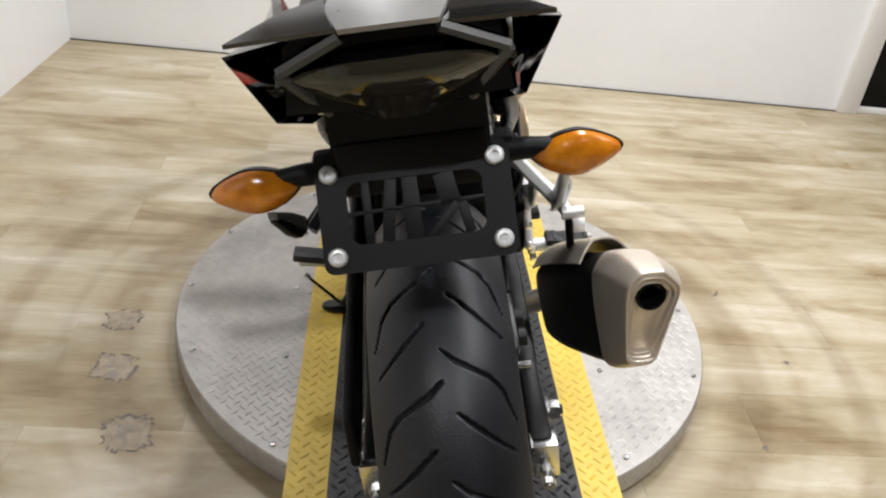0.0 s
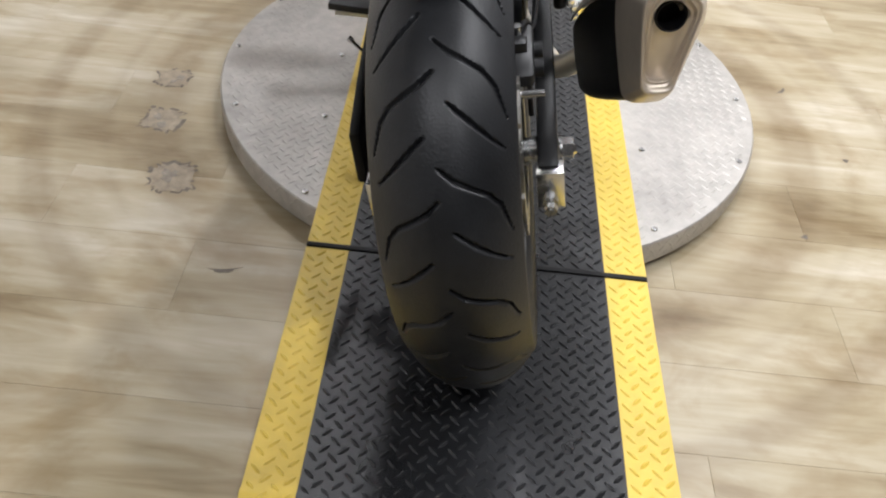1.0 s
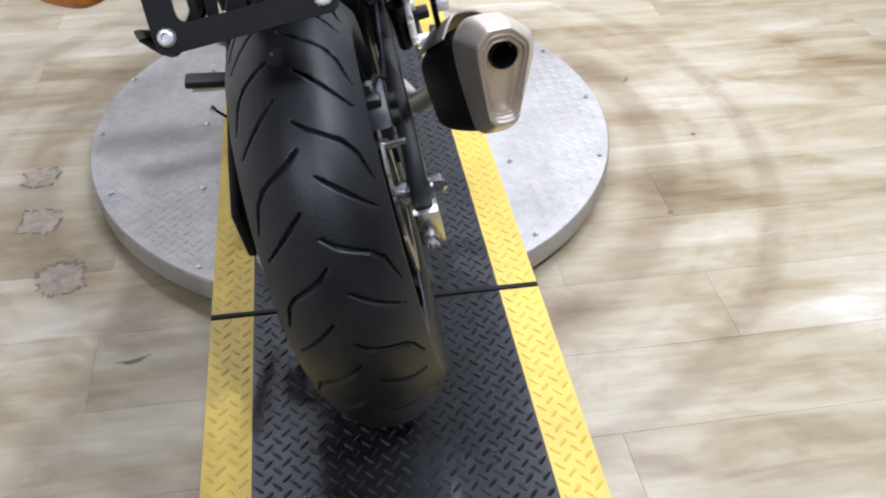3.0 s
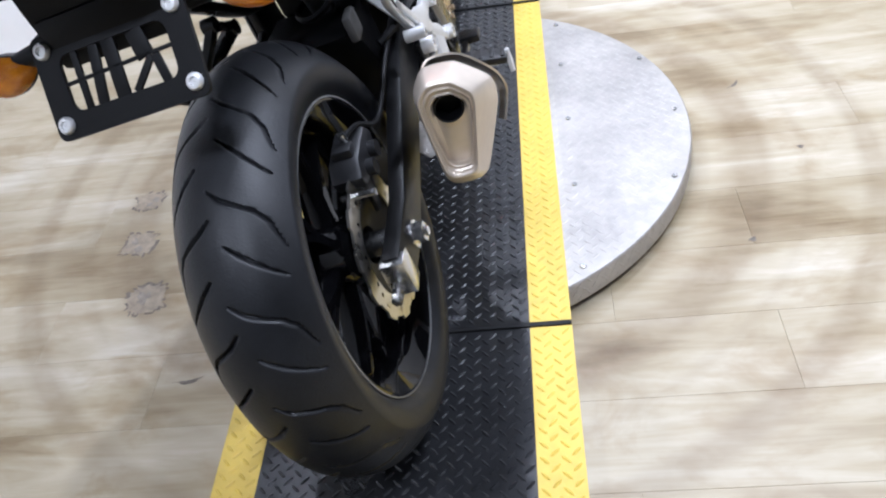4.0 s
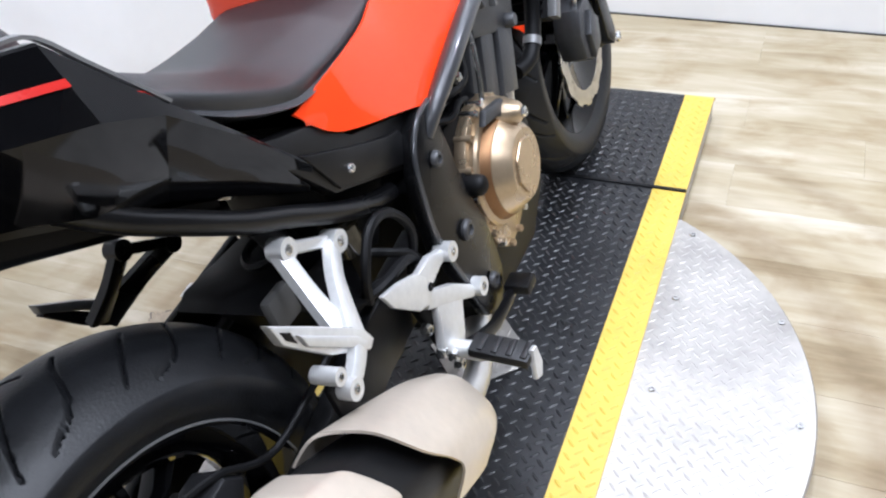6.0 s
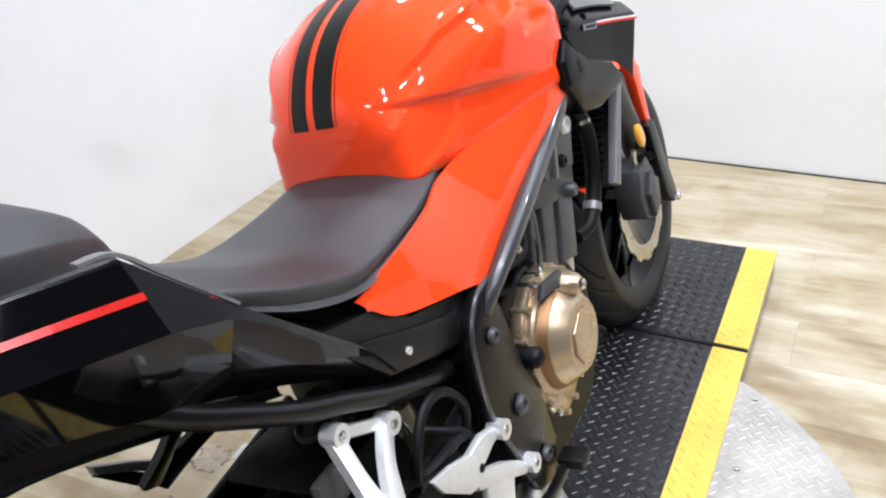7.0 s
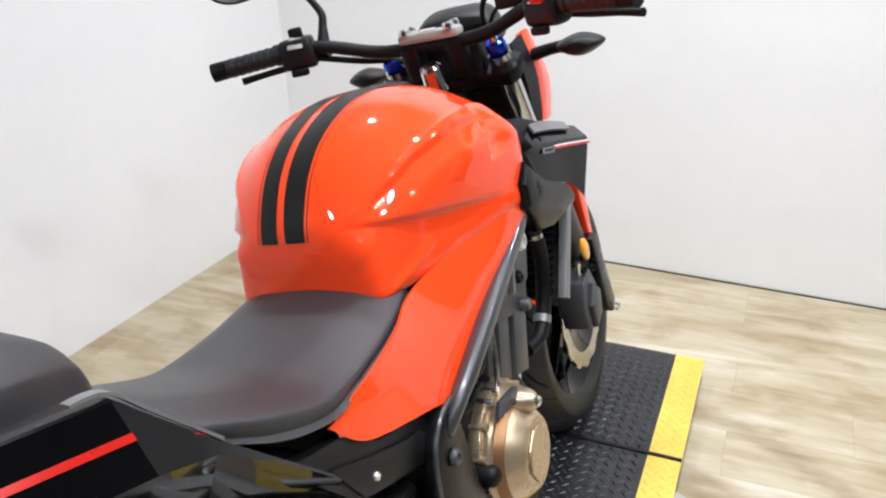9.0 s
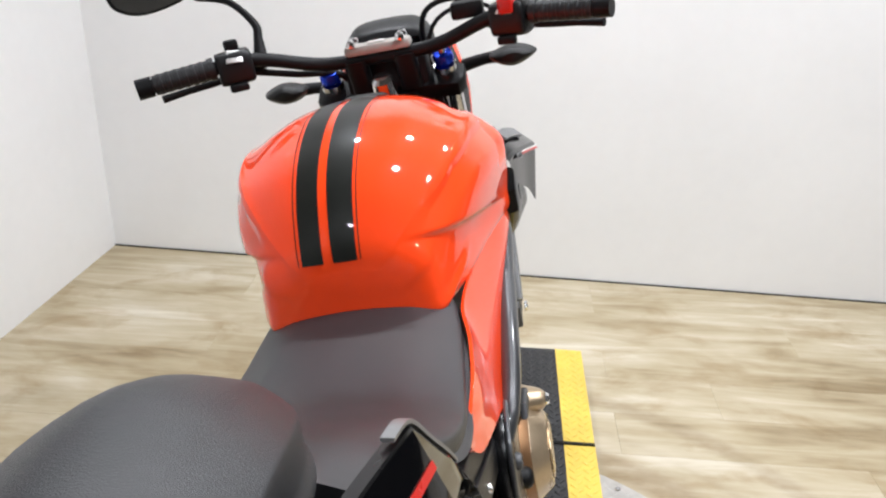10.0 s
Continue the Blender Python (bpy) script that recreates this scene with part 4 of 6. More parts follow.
for y, z in ((-0.12, 0.84), (-0.13, 0.832), (-0.14, 0.824)):
    part("carrier_bolt", bolt_head((0.074, y, z), 0.005, 0.005, (1, 0, 0.2)), M["bolt_chrome"], carrier, "small chrome bolt")
plate_frame = part("plate_frame", moved(ring_plate(rounded(0.094, 0.056, 0.01), rounded(0.066, 0.03, 0.012), -0.0025, 0.0025), PLATE), M["bracket_black"], carrier, "empty black number plate frame with cut-out bars")
for x0, z0, x1, z1, w in ((-0.066, 0.0, 0.066, 0.003, 0.004), (-0.047, -0.03, -0.047, 0.03, 0.008), (-0.03, -0.03, -0.022, 0.03, 0.012), (-0.004, -0.03, -0.004, 0.03, 0.016), (0.012, -0.03, 0.04, 0.0, 0.008), (0.028, 0.03, 0.034, 0.0, 0.02), (0.05, -0.03, 0.044, 0.0, 0.01)):
    d = Vector((x1 - x0, 0, z1 - z0))
    n2 = Vector((-d.z, 0, d.x)).normalized() * w / 2
    a, b = Vector((x0, 0, z0)), Vector((x1, 0, z1))
    part("cutout_bar", moved(slab([((a + n2).x, (a + n2).z), ((b + n2).x, (b + n2).z), ((b - n2).x, (b - n2).z), ((a - n2).x, (a - n2).z)], -0.002, 0.002, 0.0006, "y"), PLATE), M["bracket_black"], plate_frame)
for x in (-0.08, 0.08):
    for z in (-0.04, 0.04):
        part("plate_bolt", moved(bolt_head((x, -0.0025, z), 0.0095, 0.006, (0, -1, 0)), PLATE), M["bolt_chrome"], plate_frame, "domed chrome bolt")


# indicators
def indicator(name, base, centre, long, high, deep, lens, facing, label):
    """A stalk, an almond housing and a lens on its outward face."""
    s = 1 if centre[0] > 0 else -1
    stalk = part(name, tube([base, ((base[0] + centre[0]) / 2, (base[1] + centre[1]) / 2, (base[2] + centre[2]) / 2 + 0.004), centre], [0.013, 0.011, 0.014], 12), M["matte_black"], bike, label)
    def almond(k, y, grow=1.0):
        return [(centre[0] + s * (u * long * grow), centre[1] + y, centre[2] + v * high * grow) for u, v in ((-1, 0.15), (-0.55, 0.75), (0.1, 1.0), (0.7, 0.62), (1, 0.1), (0.75, -0.45), (0.1, -1), (-0.55, -0.72))]
    house = smooth_loft([almond(0, facing * -deep * 1.15, 0.45), almond(0, facing * -deep * 0.8, 0.8), almond(0, 0, 1.02), almond(0, facing * 0.002, 1.0)], 12, 32)
    part("housing", house, M["black_plastic"], stalk)
    if lens:
        part("lens", smooth_loft([almond(0, facing * 0.0022, 0.97), almond(0, facing * deep * 0.5, 0.9), almond(0, facing * deep * 0.85, 0.6), almond(0, facing * deep * 0.95, 0.2)], 12, 32), M["amber_lens"], stalk, "amber ribbed indicator lens")
    return stalk


for s in (1, -1):
    indicator("rear_indicator", (0.085 * s, -0.13, 0.797), (0.16 * s, -0.13, 0.786), 0.046, 0.024, 0.02, True, -1, "rear indicator with amber lens on a black stalk")
    indicator("front_indicator", (0.12 * s, 1.27, 0.92), (0.222 * s, 1.25, 0.93), 0.045, 0.02, 0.03, True, 1, "front indicator in a black housing")

# muffler: sections stand square to its axis, which falls and turns inwards towards the front
MA, MB = Vector((0.266, -0.05, 0.516)), Vector((0.205, 0.27, 0.311))
MD = (MB - MA).normalized()
MX = (Vector((1, 0, 0)) - MD * MD.x).normalized()
MU = MX.cross(MD)
MUFF = [(-0.058, 0.036), (-0.055, 0.055), (-0.036, 0.077), (-0.018, 0.081), (0.012, 0.079), (0.03, 0.074), (0.068, 0.049), (0.078, 0.036), (0.078, 0.016), (0.07, -0.005), (0.034, -0.076), (0.022, -0.09), (0.004, -0.095), (-0.028, -0.094), (-0.043, -0.086), (-0.049, -0.07), (-0.057, 0.0)]


def muff_ring(d, k=1.0, tilt=0.0, pts=MUFF):
    """tilt turns the section so that its lower edge lies further back."""
    return [tuple(MA + MD * (d + tilt * b) + MX * a * k * 0.78 + MU * b * k * 0.92) for a, b in pts]


T0 = -0.5
muffler = part("muffler", smooth_loft([muff_ring(0.105, 0.94, T0 * 0.3), muff_ring(0.14, 0.96, T0 * 0.1), muff_ring(0.26, 0.96), muff_ring(0.36, 0.92), muff_ring(0.43, 0.8), muff_ring(0.47, 0.5)], 24, 48), M["matte_black"], bike, "stubby muffler, black body with silver end cap", sharp=30)
FACE = [(a * (0.56 if a > 0 else 0.84), b * (0.63 if b > 0 else 0.9)) for a, b in MUFF]


def blend_ring(d, k, mix, tilt):
    return muff_ring(d, k, tilt, [(a + (p - a) * mix, b + (q - b) * mix) for (a, b), (p, q) in zip(MUFF, FACE)])


def skirt_ring(d, k, reach):
    """The cap's front edge, which reaches further forward on the outer flank."""
    return [tuple(Vector(p) + MD * reach * min(1.0, max(0.0, a / 0.05))) for p, (a, b) in zip(muff_ring(d, k, T0 * 0.32), MUFF)]


cap_rings = [skirt_ring(0.1, 0.95, 0.055), skirt_ring(0.1, 0.985, 0.055), skirt_ring(0.094, 1.0, 0.05), muff_ring(0.074, 1.0, T0 * 0.5), blend_ring(0.06, 1.0, 0.1, T0 * 0.6), blend_ring(0.03, 1.0, 0.5, T0 * 0.85), blend_ring(0.006, 1.0, 0.9, T0), blend_ring(0.0, 0.985, 1.0, T0), blend_ring(-0.002, 0.95, 1.0, T0), blend_ring(-0.001, 0.9, 1.0, T0), blend_ring(0.004, 0.86, 1.0, T0)]
part("end_cap", smooth_loft(cap_rings, 44, 120, cap=False), M["titanium"], muffler, "brushed champagne-silver end cap", sharp=24)
def inset(d, k):
    return muff_ring(d, k, T0, FACE)


def hole_ring(d, r):
    return [tuple(MA + MD * (d + T0 * (0.014 + r * math.sin(radians(a)))) + MX * (-0.001 + r * 0.97 * math.cos(radians(a))) + MU * (0.014 + r * math.sin(radians(a)))) for a in np.linspace(160, -200, 18)[:-1]]


part("end_plate", smooth_loft([inset(0.002, 0.87), inset(0.003, 0.82), inset(0.001, 0.79), inset(0.003, 0.76), inset(0.009, 0.72), inset(0.01, 0.64), hole_ring(0.01, 0.0195), hole_ring(0.011, 0.0187), hole_ring(0.03, 0.0184)], 48, 90, cap=False), M["titanium"], muffler, "dished end plate with raised rim", sharp=40)
OUT = MA + MD * (0.008 + T0 * 0.014) + MX * -0.001 + MU * 0.014
rot_out = (-(MD - MU * T0).normalized()).to_track_quat("Z", "Y").to_matrix().to_4x4()
part("outlet", moved(revolve([(0.0005, -0.024), (0.017, -0.024), (0.017, 0.003), (0.0187, 0.004), (0.02, 0.001), (0.02, -0.004)], 32, "z"), Matrix.Translation(OUT) @ rot_out), M["matte_black"], muffler, "round black outlet")
HS = [(-0.056, 0.06), (-0.034, 0.086), (-0.012, 0.093), (0.03, 0.088), (0.074, 0.06), (0.09, 0.042), (0.094, 0.02), (0.076, -0.024)]
part("heat_shield", sheet([[tuple(MA + MD * (d + e * (0, 0, 0.05, 0.2, 0.45, 0.7, 0.9, 1.0)[i]) + MX * a * k * 0.8 + MU * b * k * 0.97) for i, (a, b) in enumerate(HS)] for d, k, e in ((0.14, 1.03, 0.15), (0.2, 1.03, 0.13), (0.34, 1.0, 0.06), (0.44, 0.86, 0.0))], 24, 14, 0.003), M["titanium"], muffler, "champagne-silver heat shield", sharp=40)
part("hanger_strap", slab([(0.168, 0.515), (0.186, 0.522), (0.204, 0.512), (0.2, 0.46), (0.19, 0.42), (0.172, 0.43)], 0.198, 0.206, 0.002), M["matte_black"], muffler, "black strap up to the hanger")
part("exhaust_pipe", tube([tuple(MA + MD * 0.44), (0.14, 0.42, 0.19), (0.11, 0.55, 0.15), (0.06, 0.7, 0.16), (0.04, 0.95, 0.2), (0.05, 1.03, 0.4)], 0.022, 14), M["shield_steel"], bike, "steel exhaust pipe")

# swinging arm, axle ends, brake
ARM = [(-0.09, 0.35), (-0.09, 0.285), (0.02, 0.278), (0.14, 0.3), (0.36, 0.345), (0.52, 0.36), (0.52, 0.45), (0.36, 0.435), (0.16, 0.385), (0.04, 0.352)]
for s in (1, -1):
    bm = slab([(y - 0.005, z + 0.006) for y, z in ARM], 0.098, 0.127, 0.006)
    arm = part("swinging_arm", bm if s > 0 else mirrored(bm), M["black_plastic"], bike, "black box-section swinging arm")
    box = join(block(0.096, 0.132, -0.106, -0.1, 0.294, 0.352, 0.001), block(0.096, 0.132, -0.104, -0.078, 0.348, 0.352, 0.001), block(0.129, 0.132, -0.104, -0.07, 0.294, 0.35, 0.001))
    part("chain_adjuster", box if s > 0 else mirrored(box), M["bright_steel"], arm, "bright folded-steel chain adjuster")
    bl = join(tube([(0.113, -0.06, 0.318), (0.113, -0.145, 0.318)], 0.0045, 10), moved(revolve([(0.004, -0.006), (0.01, -0.006), (0.01, 0.006), (0.004, 0.006)], 6, "y", True), Matrix.Translation((0.113, -0.118, 0.318))), moved(revolve([(0.004, -0.005), (0.009, -0.005), (0.009, 0.005), (0.004, 0.005)], 6, "y", True), Matrix.Translation((0.113, -0.138, 0.318))))
    part("adjuster_bolt", bl if s > 0 else mirrored(bl), M["bright_steel"], arm)
    nut = join(moved(revolve([(0.0005, 0.152), (0.008, 0.152), (0.009, 0.148), (0.016, 0.147), (0.0165, 0.13), (0.022, 0.13), (0.022, 0.126)], 6), Matrix.Translation((0, RA[0], RA[1]))), moved(revolve([(0.01, 0.132), (0.021, 0.132), (0.021, 0.126), (0.01, 0.126)], 24, closed=True), Matrix.Translation((0, RA[0], RA[1]))))
    part("axle_nut", nut if s > 0 else mirrored(nut), M["bright_steel"], arm)
cal = part("rear_caliper", join(slab([(0.0, 0.418), (-0.006, 0.438), (0.015, 0.458), (0.09, 0.462), (0.11, 0.44), (0.095, 0.418), (0.05, 0.41)], 0.05, 0.1, 0.007), slab([(0.0, 0.37), (0.016, 0.366), (0.04, 0.41), (0.085, 0.42), (0.07, 0.438), (0.005, 0.43)], 0.088, 0.096, 0.003), block(0.06, 0.092, 0.02, 0.045, 0.45, 0.472, 0.004), tube([(0.098, 0.03, 0.428), (0.112, 0.03, 0.428)], 0.013, 16), tube([(0.098, 0.068, 0.432), (0.112, 0.068, 0.432)], 0.013, 16)), M["caliper_black"], bike, "black rear brake caliper on its bracket")
part("pin_bolt", tube([(0.06, -0.018, 0.418), (0.112, -0.018, 0.418)], 0.006, 10), M["bright_steel"], cal)
part("bleed_screw", tube([(0.08, 0.05, 0.455), (0.08, 0.045, 0.485)], 0.006, 10), M["bright_steel"], cal)
part("banjo", tube([(0.08, 0.045, 0.475), (0.09, 0.09, 0.465), (0.1, 0.16, 0.425), (0.11, 0.3, 0.45), (0.12, 0.4, 0.46)], 0.0045, 8), M["matte_black"], cal, "black brake hose")
guard = part("chain_guard", slab([(-0.11, 0.36), (-0.1, 0.43), (0.0, 0.45), (0.2, 0.475), (0.45, 0.5), (0.46, 0.44), (0.2, 0.41), (0.0, 0.37)], -0.14, -0.126, 0.004), M["matte_black"], bike, "black chain guard")
chain = part("drive_chain", join(tube([(-0.1, 0.6, 0.46), (-0.1, 0.0, 0.405)], 0.009, 8), tube([(-0.1, 0.6, 0.36), (-0.1, 0.0, 0.235)], 0.009, 8)), M["engine_grey"], bike, "drive chain and sprocket on the far side")
part("sprocket", moved(revolve([(0.04, -0.003), (0.09, -0.003), (0.09, 0.003), (0.04, 0.003)], 42, closed=True), Matrix.Translation((-0.1, RA[0], RA[1]))), M["engine_grey"], chain)
# footrest hangers
def strut(points, wide, thick, mat, name, parent, label="", n=12):
    """A flat cast arm along a curve, wide up and down, thin across x."""
    p = cr(points, n)
    ws = np.interp(np.linspace(0, 1, n), np.linspace(0, 1, len(wide)), wide)
    rings = []
    for i in range(n):
        t = Vector(p[min(i + 1, n - 1)] - p[max(i - 1, 0)]).normalized()
        up = Vector((1, 0, 0)).cross(t).normalized()
        x = t.cross(up) * -1
        rings.append([Vector(p[i]) + up * b * ws[i] / 2 + x * a * thick / 2 for a, b in ((-1, -0.7), (-0.7, -1), (0.7, -1), (1, -0.7), (1, 0.7), (0.7, 1), (-0.7, 1), (-1, 0.7))])
    return part(name, loft(rings), mat, parent, label)


def boss(at, r, h, mat, parent, name="boss", s=1):
    part(name, moved(revolve([(r * 0.45, h * 0.6), (r * 0.5, h), (r, h), (r, -h), (r * 0.45, -h)], 24), Matrix.Translation(at)), mat, parent)
    part("boss_bolt", bolt_head((at[0] + s * h * 0.3, at[1], at[2]), r * 0.55, h * 0.8, (s, 0, 0)), M["bright_steel"], parent)


for s in (1, -1):
    f = lambda pts: [(x * s, y, z) for x, y, z in pts]
    # the left hanger's shade is put into its colour: black for silver
    alu = M["cast_alu"] if s > 0 else M["frame_black"]
    hanger = strut(f([(0.121, 0.272, 0.606), (0.15, 0.256, 0.567), (0.188, 0.238, 0.524)]), [0.022, 0.021, 0.03], 0.016, alu, "pillion_hanger", bike, "cast silver pillion footrest hanger" if s > 0 else "pillion footrest hanger, shade painted black in place of silver")
    strut(f([(0.127, 0.346, 0.565), (0.152, 0.3, 0.548), (0.192, 0.247, 0.517)]), [0.024, 0.026, 0.04], 0.015, alu, "front_arm", hanger)
    strut(f([(0.121, 0.275, 0.607), (0.127, 0.346, 0.566)]), [0.014, 0.014], 0.012, alu, "tie_bar", hanger, n=4)
    boss((0.124 * s, 0.274, 0.608), 0.0135, 0.011, alu, hanger, s=s)
    boss((0.13 * s, 0.346, 0.565), 0.0135, 0.011, alu, hanger, s=s)
    turned = lambda bm: bm if s > 0 else mirrored(bm)
    if s > 0:
        outline, bar = [(0.148, 0.62), (0.2, 0.572), (0.258, 0.517), (0.267, 0.494), (0.255, 0.488), (0.2, 0.533), (0.152, 0.592)], [(0.168, 0.591), (0.24, 0.522), (0.249, 0.507), (0.238, 0.507), (0.172, 0.572)]
        rest = part("folded_footrest", slab(outline, 0.186, 0.199, 0.003), M["cast_alu"], hanger, "folded silver pillion footrest")
        part("rest_bar", slab(bar, 0.198, 0.207, 0.004), M["cast_alu"], rest)
        part("rest_slot", slab([(0.155, 0.606), (0.166, 0.596), (0.168, 0.58), (0.157, 0.594)], 0.1985, 0.2, 0.0004), M["matte_black"], rest)
    else:
        out = Matrix(((1, 0.3, 0, -0.298), (0, 1, 0, 0), (0, 0, 1, 0), (0, 0, 0, 1)))         # leans outwards towards its tip
        # mid grey paints shade over the silver of this footrest
        rest = part("folded_footrest", moved(slab([(0.205, 0.576), (0.25, 0.547), (0.288, 0.516), (0.292, 0.5), (0.281, 0.489), (0.276, 0.505), (0.245, 0.534), (0.205, 0.562)], -0.008, 0.008, 0.003), out), M["bar_grey"], hanger, "folded pillion footrest with black bars, its silver greyed for shade")
        part("rest_bar", moved(slab([(0.205, 0.558), (0.24, 0.512), (0.262, 0.492), (0.283, 0.488), (0.278, 0.498), (0.25, 0.516), (0.212, 0.563)], -0.007, 0.007, 0.002), out), M["matte_black"], rest)
        part("rest_pad", moved(slab([(0.217, 0.555), (0.247, 0.531), (0.273, 0.504), (0.258, 0.507), (0.232, 0.53)], -0.003, 0.003, 0.001), out), M["black_plastic"], rest)
    if s > 0:
        strut([(0.2, 0.235, 0.51), (0.207, 0.212, 0.503), (0.211, 0.19, 0.5)], [0.026, 0.022, 0.02], 0.014, alu, "muffler_lug", hanger)
        boss((0.212, 0.186, 0.503), 0.012, 0.012, alu, hanger, "lug_boss")
        boss((0.206, 0.176, 0.53), 0.0095, 0.016, alu, hanger, "spacer_boss")
heel = part("rider_hanger", join(
    slab([(0.332, 0.494), (0.372, 0.483), (0.409, 0.466), (0.424, 0.448), (0.426, 0.424), (0.413, 0.413), (0.388, 0.422), (0.344, 0.466)], 0.168, 0.176, 0.0025),
    slab([(0.412, 0.456), (0.455, 0.457), (0.49, 0.443), (0.495, 0.427), (0.47, 0.428), (0.428, 0.42)], 0.158, 0.171, 0.004),
    slab([(0.418, 0.428), (0.478, 0.392), (0.52, 0.356), (0.532, 0.338), (0.517, 0.334), (0.47, 0.366), (0.41, 0.405)], 0.159, 0.173, 0.004),
    slab([(0.432, 0.406), (0.47, 0.378), (0.492, 0.358), (0.468, 0.312), (0.446, 0.296), (0.424, 0.312), (0.41, 0.338), (0.424, 0.366)], 0.157, 0.172, 0.004)), M["cast_alu"], bike, "cast silver rider footrest hanger with heel guard")
part("guard_hole", bolt_head((0.176, 0.424, 0.432), 0.006, 0.002, (1, 0, 0)), M["matte_black"], heel)
boss((0.168, 0.494, 0.434), 0.014, 0.012, M["cast_alu"], heel)
boss((0.17, 0.535, 0.34), 0.014, 0.012, M["cast_alu"], heel)
peg = part("rider_footrest", tube([(0.17, 0.44, 0.31), (0.205, 0.438, 0.308), (0.225, 0.437, 0.306), (0.277, 0.435, 0.302)], [0.012, 0.014, 0.009, 0.008], 12), M["cast_alu"], bike, "silver footrest with ribbed black rubber")
part("rubber_pad", moved(join(block(-0.042, 0.042, -0.019, 0.019, -0.005, 0.01, 0.004), *[block(-0.03 + 0.02 * k, -0.022 + 0.02 * k, -0.015, 0.015, 0.009, 0.0125, 0.001) for k in range(4)]), Matrix.Translation((0.237, 0.436, 0.313)) @ Matrix.Rotation(radians(11), 4, "Y")), M["rubber_side"], peg)
part("feeler_tip", slab([(-0.012, -0.02), (0.0, 0.02), (0.012, 0.018), (0.016, -0.012), (0.004, -0.028)], -0.004, 0.004, 0.002), M["cast_alu"], peg).matrix_local = Matrix.Translation((0.28, 0.434, 0.299))
pedal = strut([(0.17, 0.46, 0.29), (0.175, 0.54, 0.262), (0.18, 0.62, 0.268)], [0.024, 0.018, 0.016], 0.012, M["frame_black"], "brake_pedal", bike, "black brake pedal with ribbed tip")
part("pedal_pad", block(0.168, 0.21, 0.605, 0.64, 0.262, 0.28, 0.004), M["black_plastic"], pedal)
master = part("rear_master_cylinder", tube([(0.145, 0.45, 0.3), (0.145, 0.43, 0.4)], [0.012, 0.016], 14), M["matte_black"], bike, "rear brake master cylinder with bright fittings")
for bx, by, bz in ((0.165, 0.425, 0.31), (0.165, 0.43, 0.29), (0.16, 0.41, 0.33), (0.158, 0.4, 0.38)):
    part("fitting", bolt_head((bx, by, bz), 0.009, 0.012, (1, 0, 0), 6), M["bright_steel"], master)
res = part("brake_reservoir", moved(revolve([(0.0005, 0.03), (0.024, 0.03), (0.026, 0.02), (0.022, 0.018), (0.022, -0.02), (0.014, -0.026), (0.0005, -0.026)], 28, "z"), Matrix.Translation((0.1, 0.4, 0.53))), M["smoked_lens"], bike, "dark brake fluid reservoir with hoses")
for pts, r in (([(0.11, 0.4, 0.505), (0.14, 0.42, 0.49), (0.15, 0.45, 0.46), (0.148, 0.44, 0.41)], 0.006), ([(0.13, 0.36, 0.46), (0.15, 0.35, 0.51), (0.152, 0.385, 0.55), (0.15, 0.435, 0.54), (0.15, 0.465, 0.49), (0.135, 0.45, 0.43)], 0.0065), ([(0.1, 0.33, 0.46), (0.145, 0.37, 0.475), (0.15, 0.43, 0.47), (0.14, 0.47, 0.44)], 0.0075)):
    part("hose", tube(pts, r, 8), M["matte_black"], res, "black rubber hose")
shock = part("rear_shock", tube([(0.02, 0.46, 0.3), (0.02, 0.36, 0.58)], 0.018, 14), M["engine_grey"], bike, "rear shock absorber behind the hangers")
part("spring", tube([(0.02 + 0.033 * math.cos(k * 0.7), 0.44 - 0.09 * k / 63 + 0.033 * math.sin(k * 0.7) * 0.9, 0.36 + 0.2 * k / 63 + 0.03 * math.sin(k * 0.7) * 0.3) for k in range(64)], 0.006, 6, n=190), M["matte_black"], shock)
part("battery_box", slab([(0.395, 0.64), (0.4, 0.53), (0.46, 0.47), (0.54, 0.56), (0.5, 0.68), (0.41, 0.68)], -0.06, 0.1, 0.01), M["matte_black"], bike, "matte black inner fender and battery box")
part("connector", block(0.088, 0.104, 0.24, 0.285, 0.515, 0.56, 0.006), M["far_wall"], bike, "pale plastic connector block")
part("inner_fender", slab([(0.36, 0.3), (0.345, 0.42), (0.3, 0.495), (0.265, 0.52), (0.29, 0.532), (0.41, 0.524), (0.42, 0.4), (0.44, 0.3)], -0.08, 0.085, 0.006), M["matte_black"], bike, "black inner mudguard")
stand = part("side_stand", tube([(-0.12, 0.6, 0.28), (-0.17, 0.625, 0.18), (-0.24, 0.65, 0.075)], [0.014, 0.011, 0.011], 10), M["frame_black"], bike, "black side stand, down")
part("stand_foot", moved(slab([(0.034 * math.cos(t), 0.022 * math.sin(t)) for t in np.linspace(0, 2 * math.pi, 21)[:-1]], -0.005, 0.005, 0.003, "z"), Matrix.Translation((-0.26, 0.655, 0.0665)) @ Matrix.Rotation(radians(12.2), 4, "Y")), M["frame_black"], stand)
part("stand_tang", tube([(-0.25, 0.655, 0.075), (-0.312, 0.67, 0.146)], 0.0035, 8), M["frame_black"], stand)
part("tang_tip", tube([(-0.31, 0.6695, 0.1435), (-0.318, 0.6715, 0.1525)], 0.007, 10), M["bright_steel"], stand, "bright tip of the tang")
left_peg = part("left_footrest", tube([(-0.16, 0.46, 0.3), (-0.2, 0.455, 0.315), (-0.27, 0.446, 0.332)], [0.012, 0.011, 0.009], 12), M["cast_alu"], bike, "silver rider footrest with black rubber on the stand side")
